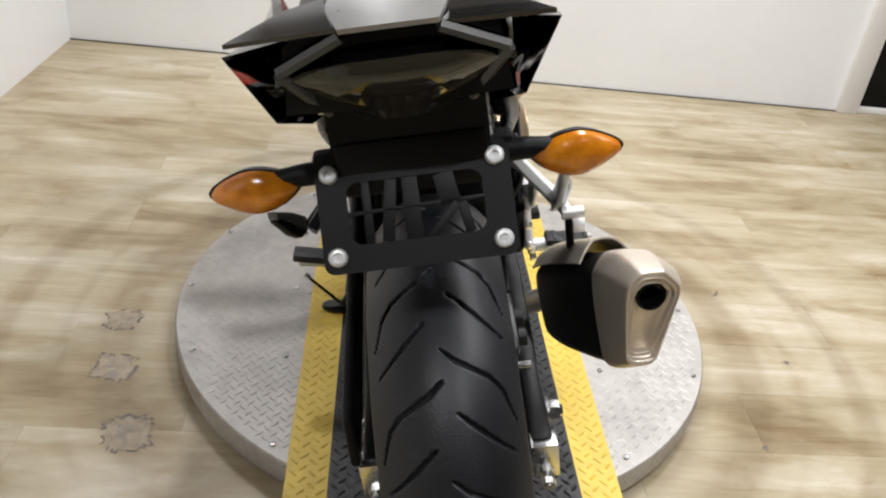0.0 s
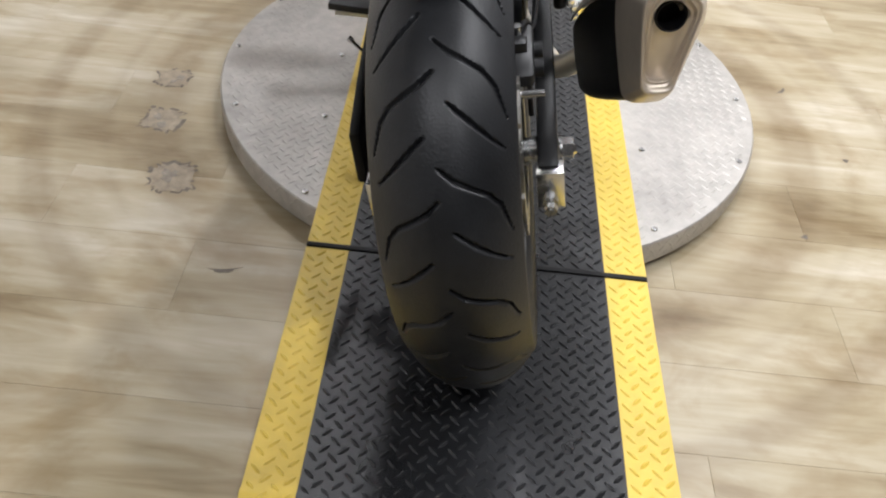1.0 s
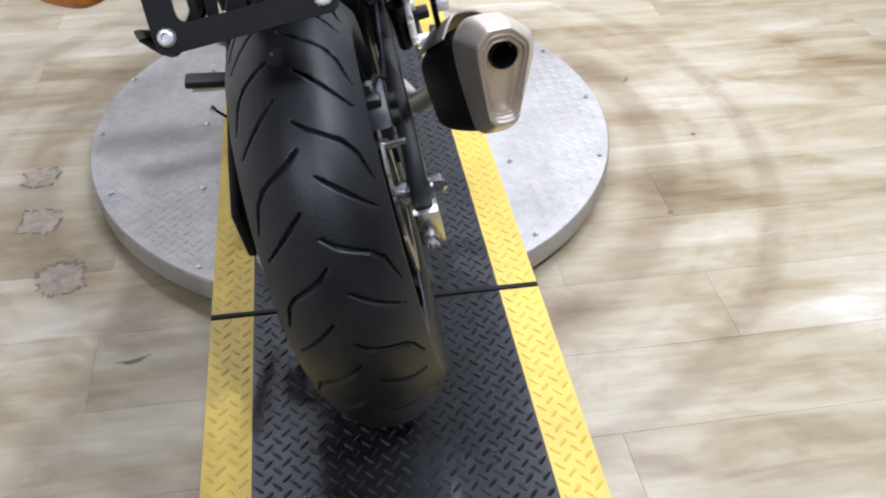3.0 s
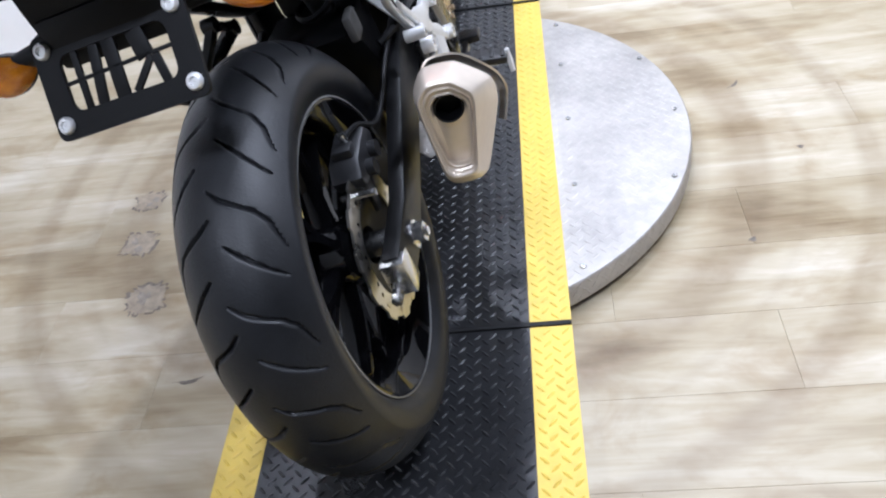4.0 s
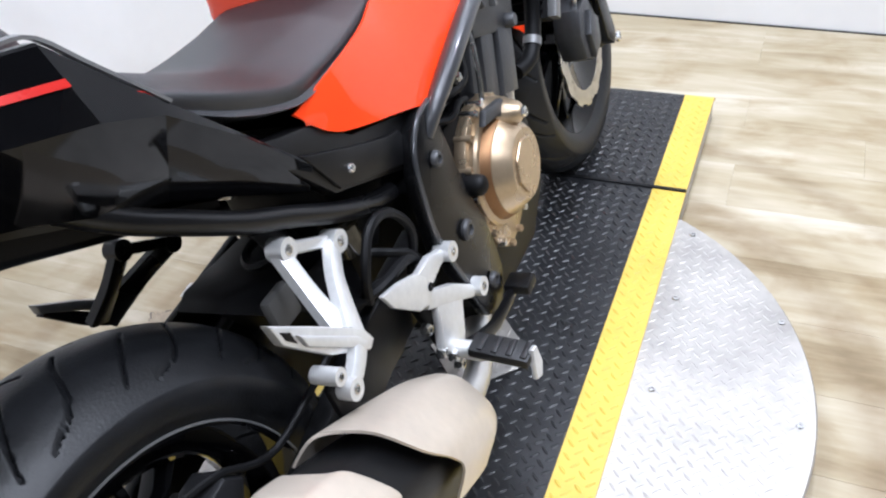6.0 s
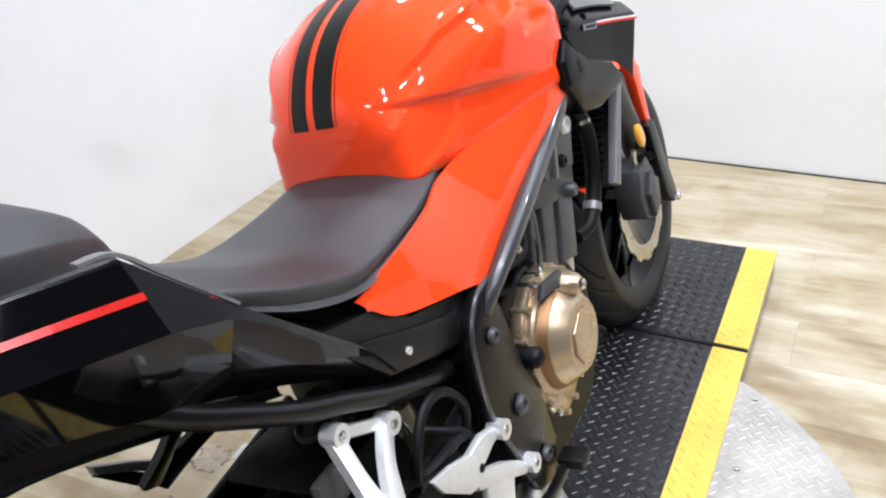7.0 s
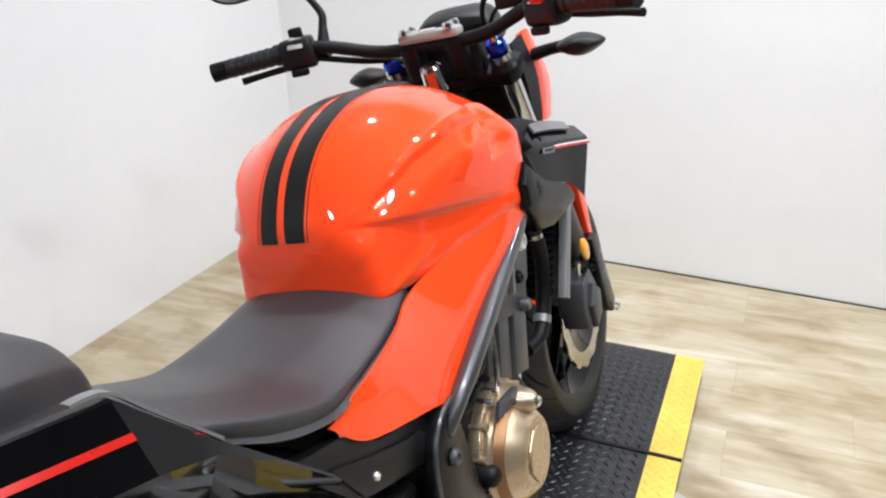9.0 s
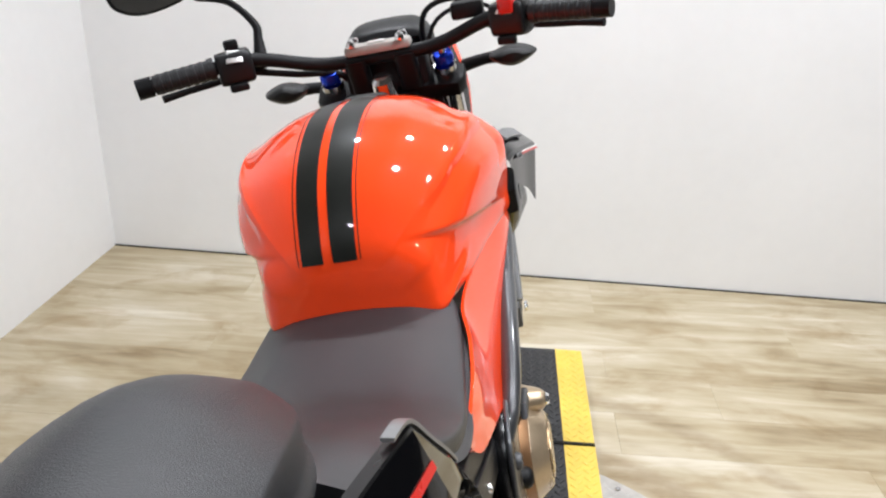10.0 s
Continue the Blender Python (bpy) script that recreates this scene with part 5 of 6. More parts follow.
part("rubber_pad", moved(block(-0.042, 0.042, -0.019, 0.019, -0.005, 0.01, 0.004), Matrix.Translation((-0.238, 0.45, 0.335)) @ Matrix.Rotation(radians(14), 4, "Y")), M["rubber_side"], left_peg)
part("gear_pedal", tube([(-0.15, 0.48, 0.28), (-0.165, 0.56, 0.27), (-0.17, 0.62, 0.29), (-0.205, 0.625, 0.292)], 0.006, 8), M["bright_steel"], left_peg, "steel gear pedal")
bm = slab([(0.345, 0.472), (0.36, 0.445), (0.43, 0.395), (0.44, 0.36), (0.425, 0.31), (0.45, 0.298), (0.475, 0.32), (0.482, 0.36), (0.545, 0.333), (0.54, 0.35), (0.478, 0.402), (0.5, 0.44), (0.485, 0.445), (0.462, 0.415), (0.425, 0.44), (0.37, 0.475)], -0.172, -0.156, 0.005)
part("left_hanger", bm, M["cast_alu"], bike, "cast silver footrest hanger on the stand side")

# frame and engine
for s in (1, -1):
    f = lambda pts: [(x * s, y, z) for x, y, z in pts]
    beam = part("frame_tube", tube(f([(0.05, 1.09, 0.84), (0.14, 1.01, 0.79), (0.172, 0.915, 0.737), (0.173, 0.825, 0.694), (0.173, 0.715, 0.653), (0.172, 0.635, 0.622), (0.168, 0.582, 0.598), (0.16, 0.556, 0.572)]), [0.0152, 0.0152, 0.0152, 0.0152, 0.0152, 0.0145, 0.0125, 0.009], 16), M["frame_grey"], bike, "dark grey steel frame tube")
    bm = slab([(0.505, 0.57), (0.522, 0.596), (0.548, 0.61), (0.58, 0.612), (0.596, 0.6), (0.592, 0.57), (0.598, 0.52), (0.605, 0.46), (0.63, 0.39), (0.635, 0.3), (0.6, 0.25), (0.555, 0.265), (0.52, 0.35), (0.488, 0.45), (0.492, 0.525)], 0.142, 0.166, 0.007)
    plate = part("pivot_plate", bm if s > 0 else mirrored(bm), M["frame_black"], bike, "black swinging arm pivot plate")
    for y, z, r in ((0.545, 0.545, 0.012), (0.585, 0.31, 0.013), (0.56, 0.42, 0.016)):
        part("pivot_bolt", bolt_head((0.168 * s, y, z), r, 0.008, (s, 0, 0)), M["engine_grey"], plate)
    # lighter bead paints the highlight that runs down the black plate's edge
    part("plate_edge", tube(f([(0.163, 0.583, 0.611), (0.165, 0.541, 0.606), (0.166, 0.507, 0.576), (0.166, 0.495, 0.525), (0.166, 0.493, 0.452), (0.166, 0.523, 0.352)]), 0.0038, 8), M["frame_grey"], plate)
    part("down_tube", tube(f([(0.05, 1.12, 0.78), (0.1, 1.06, 0.66), (0.12, 0.98, 0.6)]), 0.014, 12), M["frame_black"], bike)
part("headstock", tube([(0, 1.12, 0.9), (0, 1.2, 0.73)], 0.034, 24), M["frame_black"], bike)
part("airbox", smooth_loft([[(x * 0.11, y, 0.6 + (z + 1) * 0.07) for x, z in ((-1, -0.8), (-0.8, -1), (0.8, -1), (1, -0.8), (1, 0.8), (0.8, 1), (-0.8, 1), (-1, 0.8))] for y in (0.52, 0.56, 0.78, 0.84)], 8, 24), M["matte_black"], bike)
ENG = M["engine_grey"]
case = part("crankcase", join(slab([(0.56, 0.34), (0.6, 0.24), (0.68, 0.2), (0.84, 0.2), (0.93, 0.26), (0.94, 0.38), (0.88, 0.47), (0.8, 0.52), (0.66, 0.53), (0.58, 0.47)], -0.125, 0.13, 0.012), slab([(0.64, 0.53), (0.72, 0.57), (0.82, 0.52), (0.7, 0.5)], -0.1, 0.1, 0.006)), M["matte_black"], bike, "black engine crankcase")
part("sump", slab([(0.64, 0.21), (0.66, 0.13), (0.78, 0.13), (0.82, 0.21)], -0.08, 0.08, 0.01), M["matte_black"], case)
# cylinders lean forward: barrel with a few deep ribs, head and rocker cover
barrel = part("cylinder_barrel", slab([(0.77, 0.5), (0.905, 0.455), (0.94, 0.555), (0.81, 0.6)], -0.13, 0.128, 0.006), ENG, bike, "dark grey cylinder barrel")
for a0, a1, out in ((0.01, 0.055, 0.138), (0.064, 0.118, 0.143)):
    part("column", slab([(0.785 + a0, 0.497 - a0 * 0.33), (0.785 + a1, 0.497 - a1 * 0.33), (0.822 + a1, 0.597 - a1 * 0.33), (0.822 + a0, 0.597 - a0 * 0.33)], 0.12, out, 0.004), ENG, barrel)
part("casting_rib", slab([(0.86, 0.62), (0.868, 0.618), (0.892, 0.68), (0.884, 0.683)], 0.15, 0.162, 0.002), M["bar_grey"], barrel)
head = part("cylinder_head", slab([(0.8, 0.595), (0.955, 0.545), (0.99, 0.64), (0.985, 0.68), (0.86, 0.725), (0.825, 0.69)], -0.14, 0.142, 0.008), ENG, bike, "dark grey cylinder head with cam cover")
part("cam_end_cover", slab([(0.845, 0.635), (0.945, 0.605), (0.97, 0.66), (0.96, 0.695), (0.885, 0.715), (0.86, 0.69)], 0.138, 0.156, 0.006), ENG, head)
part("cam_cover", slab([(0.84, 0.705), (0.985, 0.66), (0.99, 0.7), (0.95, 0.735), (0.87, 0.755)], -0.12, 0.125, 0.012), M["cast_alu"], head, "pale grey cam cover")
for y, z, m in ((0.94, 0.678, "cast_alu"), (0.875, 0.695, "cast_alu"), (0.9, 0.632, "matte_black")):
    part("head_bolt", bolt_head((0.152, y, z), 0.017 if m == "cast_alu" else 0.011, 0.012, (1, 0, 0)), M[m], head)
for y0, z0 in ((0.835, 0.64), (0.925, 0.57)):
    part("head_boss", moved(revolve([(0.0005, 0.158), (0.009, 0.158), (0.012, 0.154), (0.012, 0.13)], 16), Matrix.Translation((0, y0, z0))), ENG, head)
part("water_pipe", tube([(0.125, 1.0, 0.72), (0.136, 1.04, 0.67), (0.14, 1.062, 0.614), (0.138, 1.058, 0.555), (0.135, 1.035, 0.5), (0.132, 1.0, 0.467), (0.12, 0.96, 0.462)], 0.0142, 14), M["matte_black"], head, "black rubber coolant hose")
part("pipe_clamp", tube([(0.134, 1.03, 0.492), (0.134, 1.02, 0.482)], 0.0165, 16), M["bar_grey"], head, "steel hose clamp")
part("hose_clip", moved(revolve([(0.0142, -0.004), (0.016, -0.004), (0.016, 0.004), (0.0142, 0.004)], 20, "z", True), Matrix.Translation((0.138, 1.054, 0.64))), M["bright_steel"], head)
part("clutch_cable", tube([(0.15, 0.74, 0.5), (0.155, 0.755, 0.56), (0.145, 0.78, 0.62), (0.13, 0.775, 0.68)], 0.0045, 8), M["bright_steel"], bike, "clutch cable with bright ferrule")
throttle = part("throttle_body", moved(revolve([(0.0005, 0.11), (0.02, 0.11), (0.028, 0.1), (0.028, 0.05), (0.034, 0.05), (0.034, 0.02)], 24), Matrix.Translation((0, 0.755, 0.635))), ENG, bike, "throttle bodies with hoses and cables")
for pts, r in (([(0.11, 0.68, 0.62), (0.135, 0.7, 0.59), (0.13, 0.72, 0.55), (0.11, 0.7, 0.51)], 0.006), ([(0.1, 0.66, 0.58), (0.13, 0.68, 0.565), (0.135, 0.74, 0.56), (0.12, 0.78, 0.58)], 0.007), ([(0.11, 0.62, 0.56), (0.14, 0.66, 0.54), (0.14, 0.7, 0.545), (0.13, 0.74, 0.53)], 0.005)):
    part("hose", tube(pts, r, 8), M["matte_black"], throttle)
for at in ((0.13, 0.69, 0.6), (0.135, 0.72, 0.575), (0.13, 0.66, 0.565)):
    part("hose_clip", bolt_head(at, 0.008, 0.01, (1, 0.3, 0.2)), M["bright_steel"], throttle)

# clutch cover, with flange, dome and lower apron
CC = Matrix.Translation((0, 0.733, 0.417)) @ Matrix.Diagonal((1, 0.85, 0.85, 1))
cover_out = [(0.0, 0.128), (0.05, 0.118), (0.095, 0.085), (0.118, 0.035), (0.116, -0.03), (0.1, -0.085), (0.055, -0.135), (0.01, -0.156), (-0.035, -0.158), (-0.07, -0.132), (-0.09, -0.095), (-0.108, -0.05), (-0.118, 0.0), (-0.108, 0.055), (-0.075, 0.1), (-0.03, 0.124)]
outline = [tuple(p) for p in cr(cover_out, 64, True)]
flange = part("clutch_cover", moved(slab(outline, 0.13, 0.15, 0.003), CC), M["bronze"], bike, "bronze-coloured clutch cover")
part("flange_rim", moved(revolve([(0.112, 0.15), (0.112, 0.158), (0.108, 0.162), (0.1, 0.163), (0.098, 0.15)], 72), CC), M["bronze"], flange)
part("dark_band", moved(revolve([(0.103, 0.158), (0.1, 0.163), (0.0925, 0.175), (0.09, 0.177)], 72), CC), M["bronze_dark"], flange, "dark copper-toned band")
part("dome", moved(revolve([(0.0905, 0.172), (0.0895, 0.178), (0.066, 0.201), (0.064, 0.202), (0.0005, 0.2025)], 72), CC), M["bronze"], flange, "domed bronze cover face", sharp=20)
part("face_plate", moved(slab([(0.052 * math.cos(radians(a)), 0.052 * math.sin(radians(a))) for a in range(10, 370, 45)], 0.202, 0.206, 0.002), CC), M["bronze"], flange, "raised flat panel on the cover", sharp=20)
for y, z in ((0.06, -0.068), (0.022, -0.1)):
    part("apron_slot", moved(slab([(y - 0.005, z - 0.01), (y + 0.004, z - 0.008), (y + 0.006, z + 0.01), (y - 0.003, z + 0.009)], 0.1495, 0.1512, 0.0004), CC), M["matte_black"], flange)
for k, (y, z) in enumerate(cover_out):
    part("cover_bolt", moved(join(revolve([(0.0004, 0.155), (0.003, 0.155), (0.0035, 0.158), (0.0055, 0.158), (0.006, 0.156), (0.006, 0.13)], 12)), Matrix.Translation((0, 0.733 + y * 0.81, 0.417 + z * 0.82))), M["bronze"] if k % 3 else M["bright_steel"], flange)
filler = part("oil_filler_cap", moved(revolve([(0.0005, 0.198), (0.012, 0.198), (0.019, 0.194), (0.023, 0.188), (0.023, 0.165), (0.028, 0.163), (0.028, 0.15)], 28), Matrix.Translation((0, 0.636, 0.444)) @ Matrix.Diagonal((0.9, 0.7, 0.7, 1))), M["matte_black"], flange, "black oil filler cap")
lever = part("clutch_lever", moved(join(slab([(-0.075, 0.012), (-0.06, 0.03), (0.0, 0.018), (0.02, 0.0), (0.015, -0.02), (-0.005, -0.02), (-0.02, 0.0)], 0.17, 0.182, 0.004)), Matrix.Translation((0, 0.752, 0.502))), ENG, flange, "dark clutch release lever")
part("lever_pivot", moved(revolve([(0.0005, 0.206), (0.01, 0.206), (0.016, 0.2), (0.02, 0.19), (0.026, 0.17), (0.028, 0.15)], 24), Matrix.Translation((0, 0.757, 0.492))), M["bronze"], flange)
part("lever_nut", bolt_head((0.206, 0.757, 0.492), 0.009, 0.006, (1, 0, 0), 6), M["bright_steel"], flange)
part("sprocket_cover", moved(slab(outline, -0.15, -0.13, 0.004), CC), ENG, bike, "dark grey generator cover on the far side")

# radiator and shrouds
rad = part("radiator", slab([(1.062, 0.512), (1.086, 0.495), (1.205, 0.672), (1.181, 0.689)], -0.16, 0.16, 0.003), M["matte_black"], bike, "black radiator with grey side bar")
for k in range(14):
    part("fin", block(-0.15, 0.15, 1.064 + 0.0085 * k, 1.07 + 0.0085 * k, 0.523 + 0.0126 * k, 0.527 + 0.0126 * k, 0), M["matte_black"], rad)
part("side_bar", slab([(1.052, 0.517), (1.072, 0.503), (1.188, 0.672), (1.168, 0.686)], 0.161, 0.178, 0.003), M["bar_grey"], rad, "grey radiator side bar")
for s in (1, -1):
    f = lambda pts: [(x * s, y, z) for x, y, z in pts]
    turned = lambda bm: bm if s > 0 else mirrored(bm)
    shell = slab([(0.884, 0.792), (0.908, 0.822), (0.932, 0.802), (0.972, 0.772), (1.06, 0.735), (1.096, 0.7), (1.104, 0.68), (1.03, 0.664), (0.968, 0.682), (0.93, 0.718), (0.89, 0.752)], 0.17, 0.212, 0.009, segs=3)
    for v in shell.verts:                     # flares outwards towards the front, and folds in below a crease
        v.co.x += 0.055 * (v.co.y - 1.0) - max(0.0, 0.745 - (v.co.y - 0.9) * 0.22 - v.co.z) * 0.5
    shroud = part("tank_shroud", turned(shell), M["shroud_black"], bike, "satin black radiator shroud", sharp=25)
    top = [f([(0.165, 0.93, 0.832), (0.195, 0.93, 0.83), (0.2, 0.928, 0.824), (0.202, 0.934, 0.808)]), f([(0.182, 1.0, 0.848), (0.206, 0.97, 0.828), (0.209, 0.965, 0.822), (0.206, 0.976, 0.766)]), f([(0.198, 1.08, 0.83), (0.222, 1.05, 0.81), (0.225, 1.048, 0.804), (0.218, 1.06, 0.73)]), f([(0.215, 1.15, 0.806), (0.238, 1.135, 0.79), (0.241, 1.132, 0.784), (0.228, 1.1, 0.69)])]
    facets(top, "upper_shroud", M["gloss_black"], shroud, "gloss black upper shroud", 18)
    part("silver_blade", sheet([f([(0.182, 1.005, 0.8505), (0.19, 1.05, 0.843), (0.205, 1.115, 0.822)]), f([(0.197, 0.985, 0.842), (0.207, 1.04, 0.83), (0.22, 1.1, 0.812)])], 10, 4, 0.004, True), M["bar_grey"], shroud, "silver-grey blade")
    badge = part("badge_strip", sheet([f([(0.2115, 0.972, 0.8205), (0.2185, 1.008, 0.813)]), f([(0.2125, 0.97, 0.812), (0.2195, 1.005, 0.804)])], 6, 3, 0.001, True), M["bar_grey"], shroud, "pale grey badge outline with dark bars")
    for k in (0.16, 0.42, 0.68):
        a, b = [Vector(p).lerp(Vector(q), k) for p, q in (((0.2125, 0.972, 0.8185), (0.2195, 1.008, 0.811)), ((0.213, 0.9705, 0.814), (0.22, 1.0055, 0.806)))]
        step = Vector((0.0014, 0.0072, -0.0014))
        part("badge_bar", sheet([f([tuple(a), tuple(a + step)]), f([tuple(b), tuple(b + step)])], 3, 2, 0.0006, True), M["shroud_black"], badge)
    part("silver_line", sheet([f([(0.219, 1.01, 0.8135), (0.2275, 1.05, 0.8045), (0.2425, 1.13, 0.7845)]), f([(0.2195, 1.01, 0.811), (0.228, 1.05, 0.802), (0.243, 1.13, 0.782)])], 10, 3, 0.001, True), M["white_label"], shroud)
    part("red_line", sheet([f([(0.2195, 1.01, 0.811), (0.228, 1.05, 0.802), (0.243, 1.13, 0.782)]), f([(0.22, 1.01, 0.807), (0.2285, 1.05, 0.798), (0.2432, 1.13, 0.778)])], 10, 3, 0.001, True), M["red_plastic"], shroud, "thin red line")
    part("shroud_slot", turned(slab([(0.93, 0.778), (0.936, 0.783), (0.942, 0.766), (0.935, 0.757)], 0.2, 0.2092, 0)), M["matte_black"], shroud)
for s in (1, -1):
    bm = slab([(0.885, 0.8), (0.935, 0.85), (1.0, 0.868), (1.09, 0.835), (1.13, 0.74), (1.08, 0.69), (0.95, 0.71)], 0.1, 0.184, 0.01)
    part("inner_cowl", bm if s > 0 else mirrored(bm), M["matte_black"], rad, "matte black inner cowl behind the shroud")

# fork, clamps and bars
RAKE = (Vector((0, 1.145, 0.955)) - Vector((0, FA[0], FA[1]))).normalized()
def along(s, d, x=0.104):
    """A point on a fork leg, d from its top."""
    return Vector((x * s, 1.145, 0.955)) - RAKE * d


for s in (1, -1):
    leg = part("fork_leg", tube([along(s, 0.0), along(s, 0.36)], 0.0205, 24), M["fork_steel"], bike, "chromed upper fork tube")
    part("slider", tube([along(s, 0.34), along(s, 0.36), along(s, 0.37), along(s, 0.6), along(s, 0.7), along(s, 0.74)], [0.025, 0.029, 0.029, 0.028, 0.026, 0.022], 24, 24), M["fork_grey"], leg, "black fork slider")
    part("fork_cap", moved(revolve([(0.0005, 0.012), (0.008, 0.012), (0.016, 0.01), (0.0185, 0.004), (0.0185, -0.006)], 24, "z"), Matrix.Translation(along(s, -0.012)) @ RAKE.to_track_quat("Z", "Y").to_matrix().to_4x4()), M["blue_anodised"], leg, "blue anodised fork cap")
    part("adjuster", moved(revolve([(0.0005, 0.024), (0.005, 0.024), (0.007, 0.02), (0.007, 0.01)], 12, "z"), Matrix.Translation(along(s, -0.012)) @ RAKE.to_track_quat("Z", "Y").to_matrix().to_4x4()), M["bright_steel"], leg)
def clamp(d, wide):
    mid = along(0, d, 0)
    arms = slab([(-wide, -0.02), (-wide + 0.012, -0.036), (-0.05, -0.03), (-0.03, -0.045), (0.03, -0.045), (0.05, -0.03), (wide - 0.012, -0.036), (wide, -0.02), (wide, 0.02), (wide - 0.02, 0.032), (0.06, 0.03), (-0.06, 0.03), (-wide + 0.02, 0.032), (-wide, 0.02)], -0.015, 0.015, 0.005, "z")
    return moved(arms, Matrix.Translation(mid) @ Matrix.Rotation(math.atan2(-RAKE.y, RAKE.z) * -1 * -1, 4, "X"))


part("top_clamp", clamp(0.035, 0.136), M["matte_black"], bike, "black top fork clamp")
part("bottom_clamp", clamp(0.235, 0.138), M["matte_black"], bike, "black lower fork clamp")
part("stem_cover", join(block(-0.075, 0.075, 1.135, 1.185, 0.9, 0.98, 0.008), block(-0.07, 0.07, 1.185, 1.235, 0.88, 0.965, 0.008)), M["matte_black"], bike, "matte black cover behind the steering stem")
part("ignition_lock", moved(revolve([(0.0005, 0.03), (0.013, 0.03), (0.02, 0.024), (0.022, 0.0), (0.022, -0.02)], 24, "z"), Matrix.Translation((0, 1.085, 0.935)) @ Matrix.Rotation(radians(22), 4, "X")), M["chrome"], bike, "bright ignition lock")
BAR = [(-0.377, 0.99, 1.025), (-0.26, 1.04, 1.03), (-0.2, 1.065, 1.028), (-0.12, 1.098, 1.0), (-0.07, 1.106, 0.992), (0, 1.107, 0.992), (0.07, 1.106, 0.992), (0.12, 1.098, 1.0), (0.2, 1.065, 1.028), (0.26, 1.04, 1.03), (0.377, 0.99, 1.025)]
bar = part("handlebar", tube(BAR, 0.0118, 14), M["matte_black"], bike, "matte black handlebar")
for s in (1, -1):
    part("riser", smooth_loft([[(s * 0.043 + a * 0.018, y + b * 0.018, z) for a, b in ((-1, -0.6), (-0.6, -1), (0.6, -1), (1, -0.6), (1, 0.6), (0.6, 1), (-0.6, 1), (-1, 0.6))] for y, z in ((1.13, 0.925), (1.12, 0.95), (1.107, 0.99))], 8, 24), M["matte_black"], bar)
    for dy in (-0.017, 0.017):
        part("clamp_bolt", bolt_head((s * 0.043, 1.106 + dy, 1.018), 0.0085, 0.009, (0, -0.2, 1), 12), M["chrome"], bar)
part("bar_clamp", join(block(-0.058, 0.058, 1.089, 1.125, 1.0, 1.0175, 0.006)), M["clamp_grey"], bar, "grey handlebar clamp")
part("clamp_mark", block(-0.014, 0.014, 1.094, 1.104, 1.0198, 1.0206, 0), M["white_label"], bar)
for s in (1, -1):
    a, b = Vector((s * 0.377, 0.99, 1.025)), Vector((s * 0.268, 1.037, 1.03))
    d = (a - b).normalized()
    grip = part("grip", tube([b, b + d * 0.01, b + d * 0.012, a - d * 0.016], [0.019, 0.019, 0.0165, 0.0165], 24, 20), M["rubber_side"], bar, "ribbed black rubber grip")
    part("bar_end", tube([a - d * 0.014, a + d * 0.012], 0.017, 20), M["matte_black"], grip, "black bar end weight")
    for k in range(6):
        c = b + d * (0.022 + 0.014 * k)
        part("grip_rib", moved(revolve([(0.0164, -0.004), (0.0176, -0.003), (0.0176, 0.003), (0.0164, 0.004)], 20, "z"), Matrix.Translation(c) @ d.to_track_quat("Z", "Y").to_matrix().to_4x4()), M["rubber_side"], grip)
    pod_at = Matrix.Translation((s * 0.236, 1.05, 1.027)) @ Matrix.Rotation(radians(-23 * s), 4, "Z")
    pod = part("switch_pod", moved(smooth_loft([[(x, a2 * 0.024 * k, b2 * 0.026 * k - 0.002) for a2, b2 in ((-1, -0.6), (-0.6, -1), (0.6, -1), (1, -0.6), (1, 0.6), (0.6, 1), (-0.6, 1), (-1, 0.6))] for x, k in ((-0.03, 0.85), (-0.026, 1.0), (0.02, 1.05), (0.028, 0.85))], 12, 32), pod_at), M["black_plastic"], bar, "black switch pod")
    part("switch_face", moved(slab([(-0.016, -0.012), (0.012, -0.014), (0.014, 0.008), (-0.01, 0.014)], -0.0292, -0.0258, 0.0015, "y"), pod_at @ Matrix.Rotation(radians(-42), 4, "X")), M["shield_steel"], pod, "grey switch button")
    part("horn_button", moved(block(-0.02, 0.012, -0.03, -0.016, -0.04, -0.026, 0.004), pod_at), M["matte_black"], pod)
    part("lever_perch", tube([(s * 0.2, 1.068, 1.025), (s * 0.205, 1.1, 1.018), (s * 0.235, 1.11, 1.01)], [0.014, 0.012, 0.01], 12), M["matte_black"], bar)
    part("hand_lever", tube([(s * 0.215, 1.112, 1.012), (s * 0.28, 1.1, 1.0), (s * 0.34, 1.075, 0.995), (s * 0.38, 1.05, 0.992)], [0.008, 0.007, 0.006, 0.007], 10), M["matte_black"], bar, "black hand lever")
part("kill_switch", moved(block(-0.012, 0.012, -0.032, -0.004, 0.006, 0.03, 0.003), Matrix.Translation((0.238, 1.048, 1.03)) @ Matrix.Rotation(radians(-23), 4, "Z")), M["red_plastic"], bar, "red engine stop switch")
part("switch_tab", moved(block(-0.012, 0.012, -0.008, 0.012, 0.022, 0.04, 0.004), Matrix.Translation((-0.235, 1.05, 1.03)) @ Matrix.Rotation(radians(23), 4, "Z")), M["matte_black"], bar)
part("front_reservoir", block(0.135, 0.19, 1.085, 1.125, 1.03, 1.058, 0.006), M["matte_black"], bar, "black front brake fluid reservoir")
part("brake_hose", tube([(0.19, 1.11, 1.03), (0.14, 1.15, 1.06), (0.08, 1.18, 1.04), (0.07, 1.2, 0.96), (0.09, 1.24, 0.8), (0.11, 1.3, 0.5)], 0.005, 8), M["matte_black"], bar, "black brake hose")
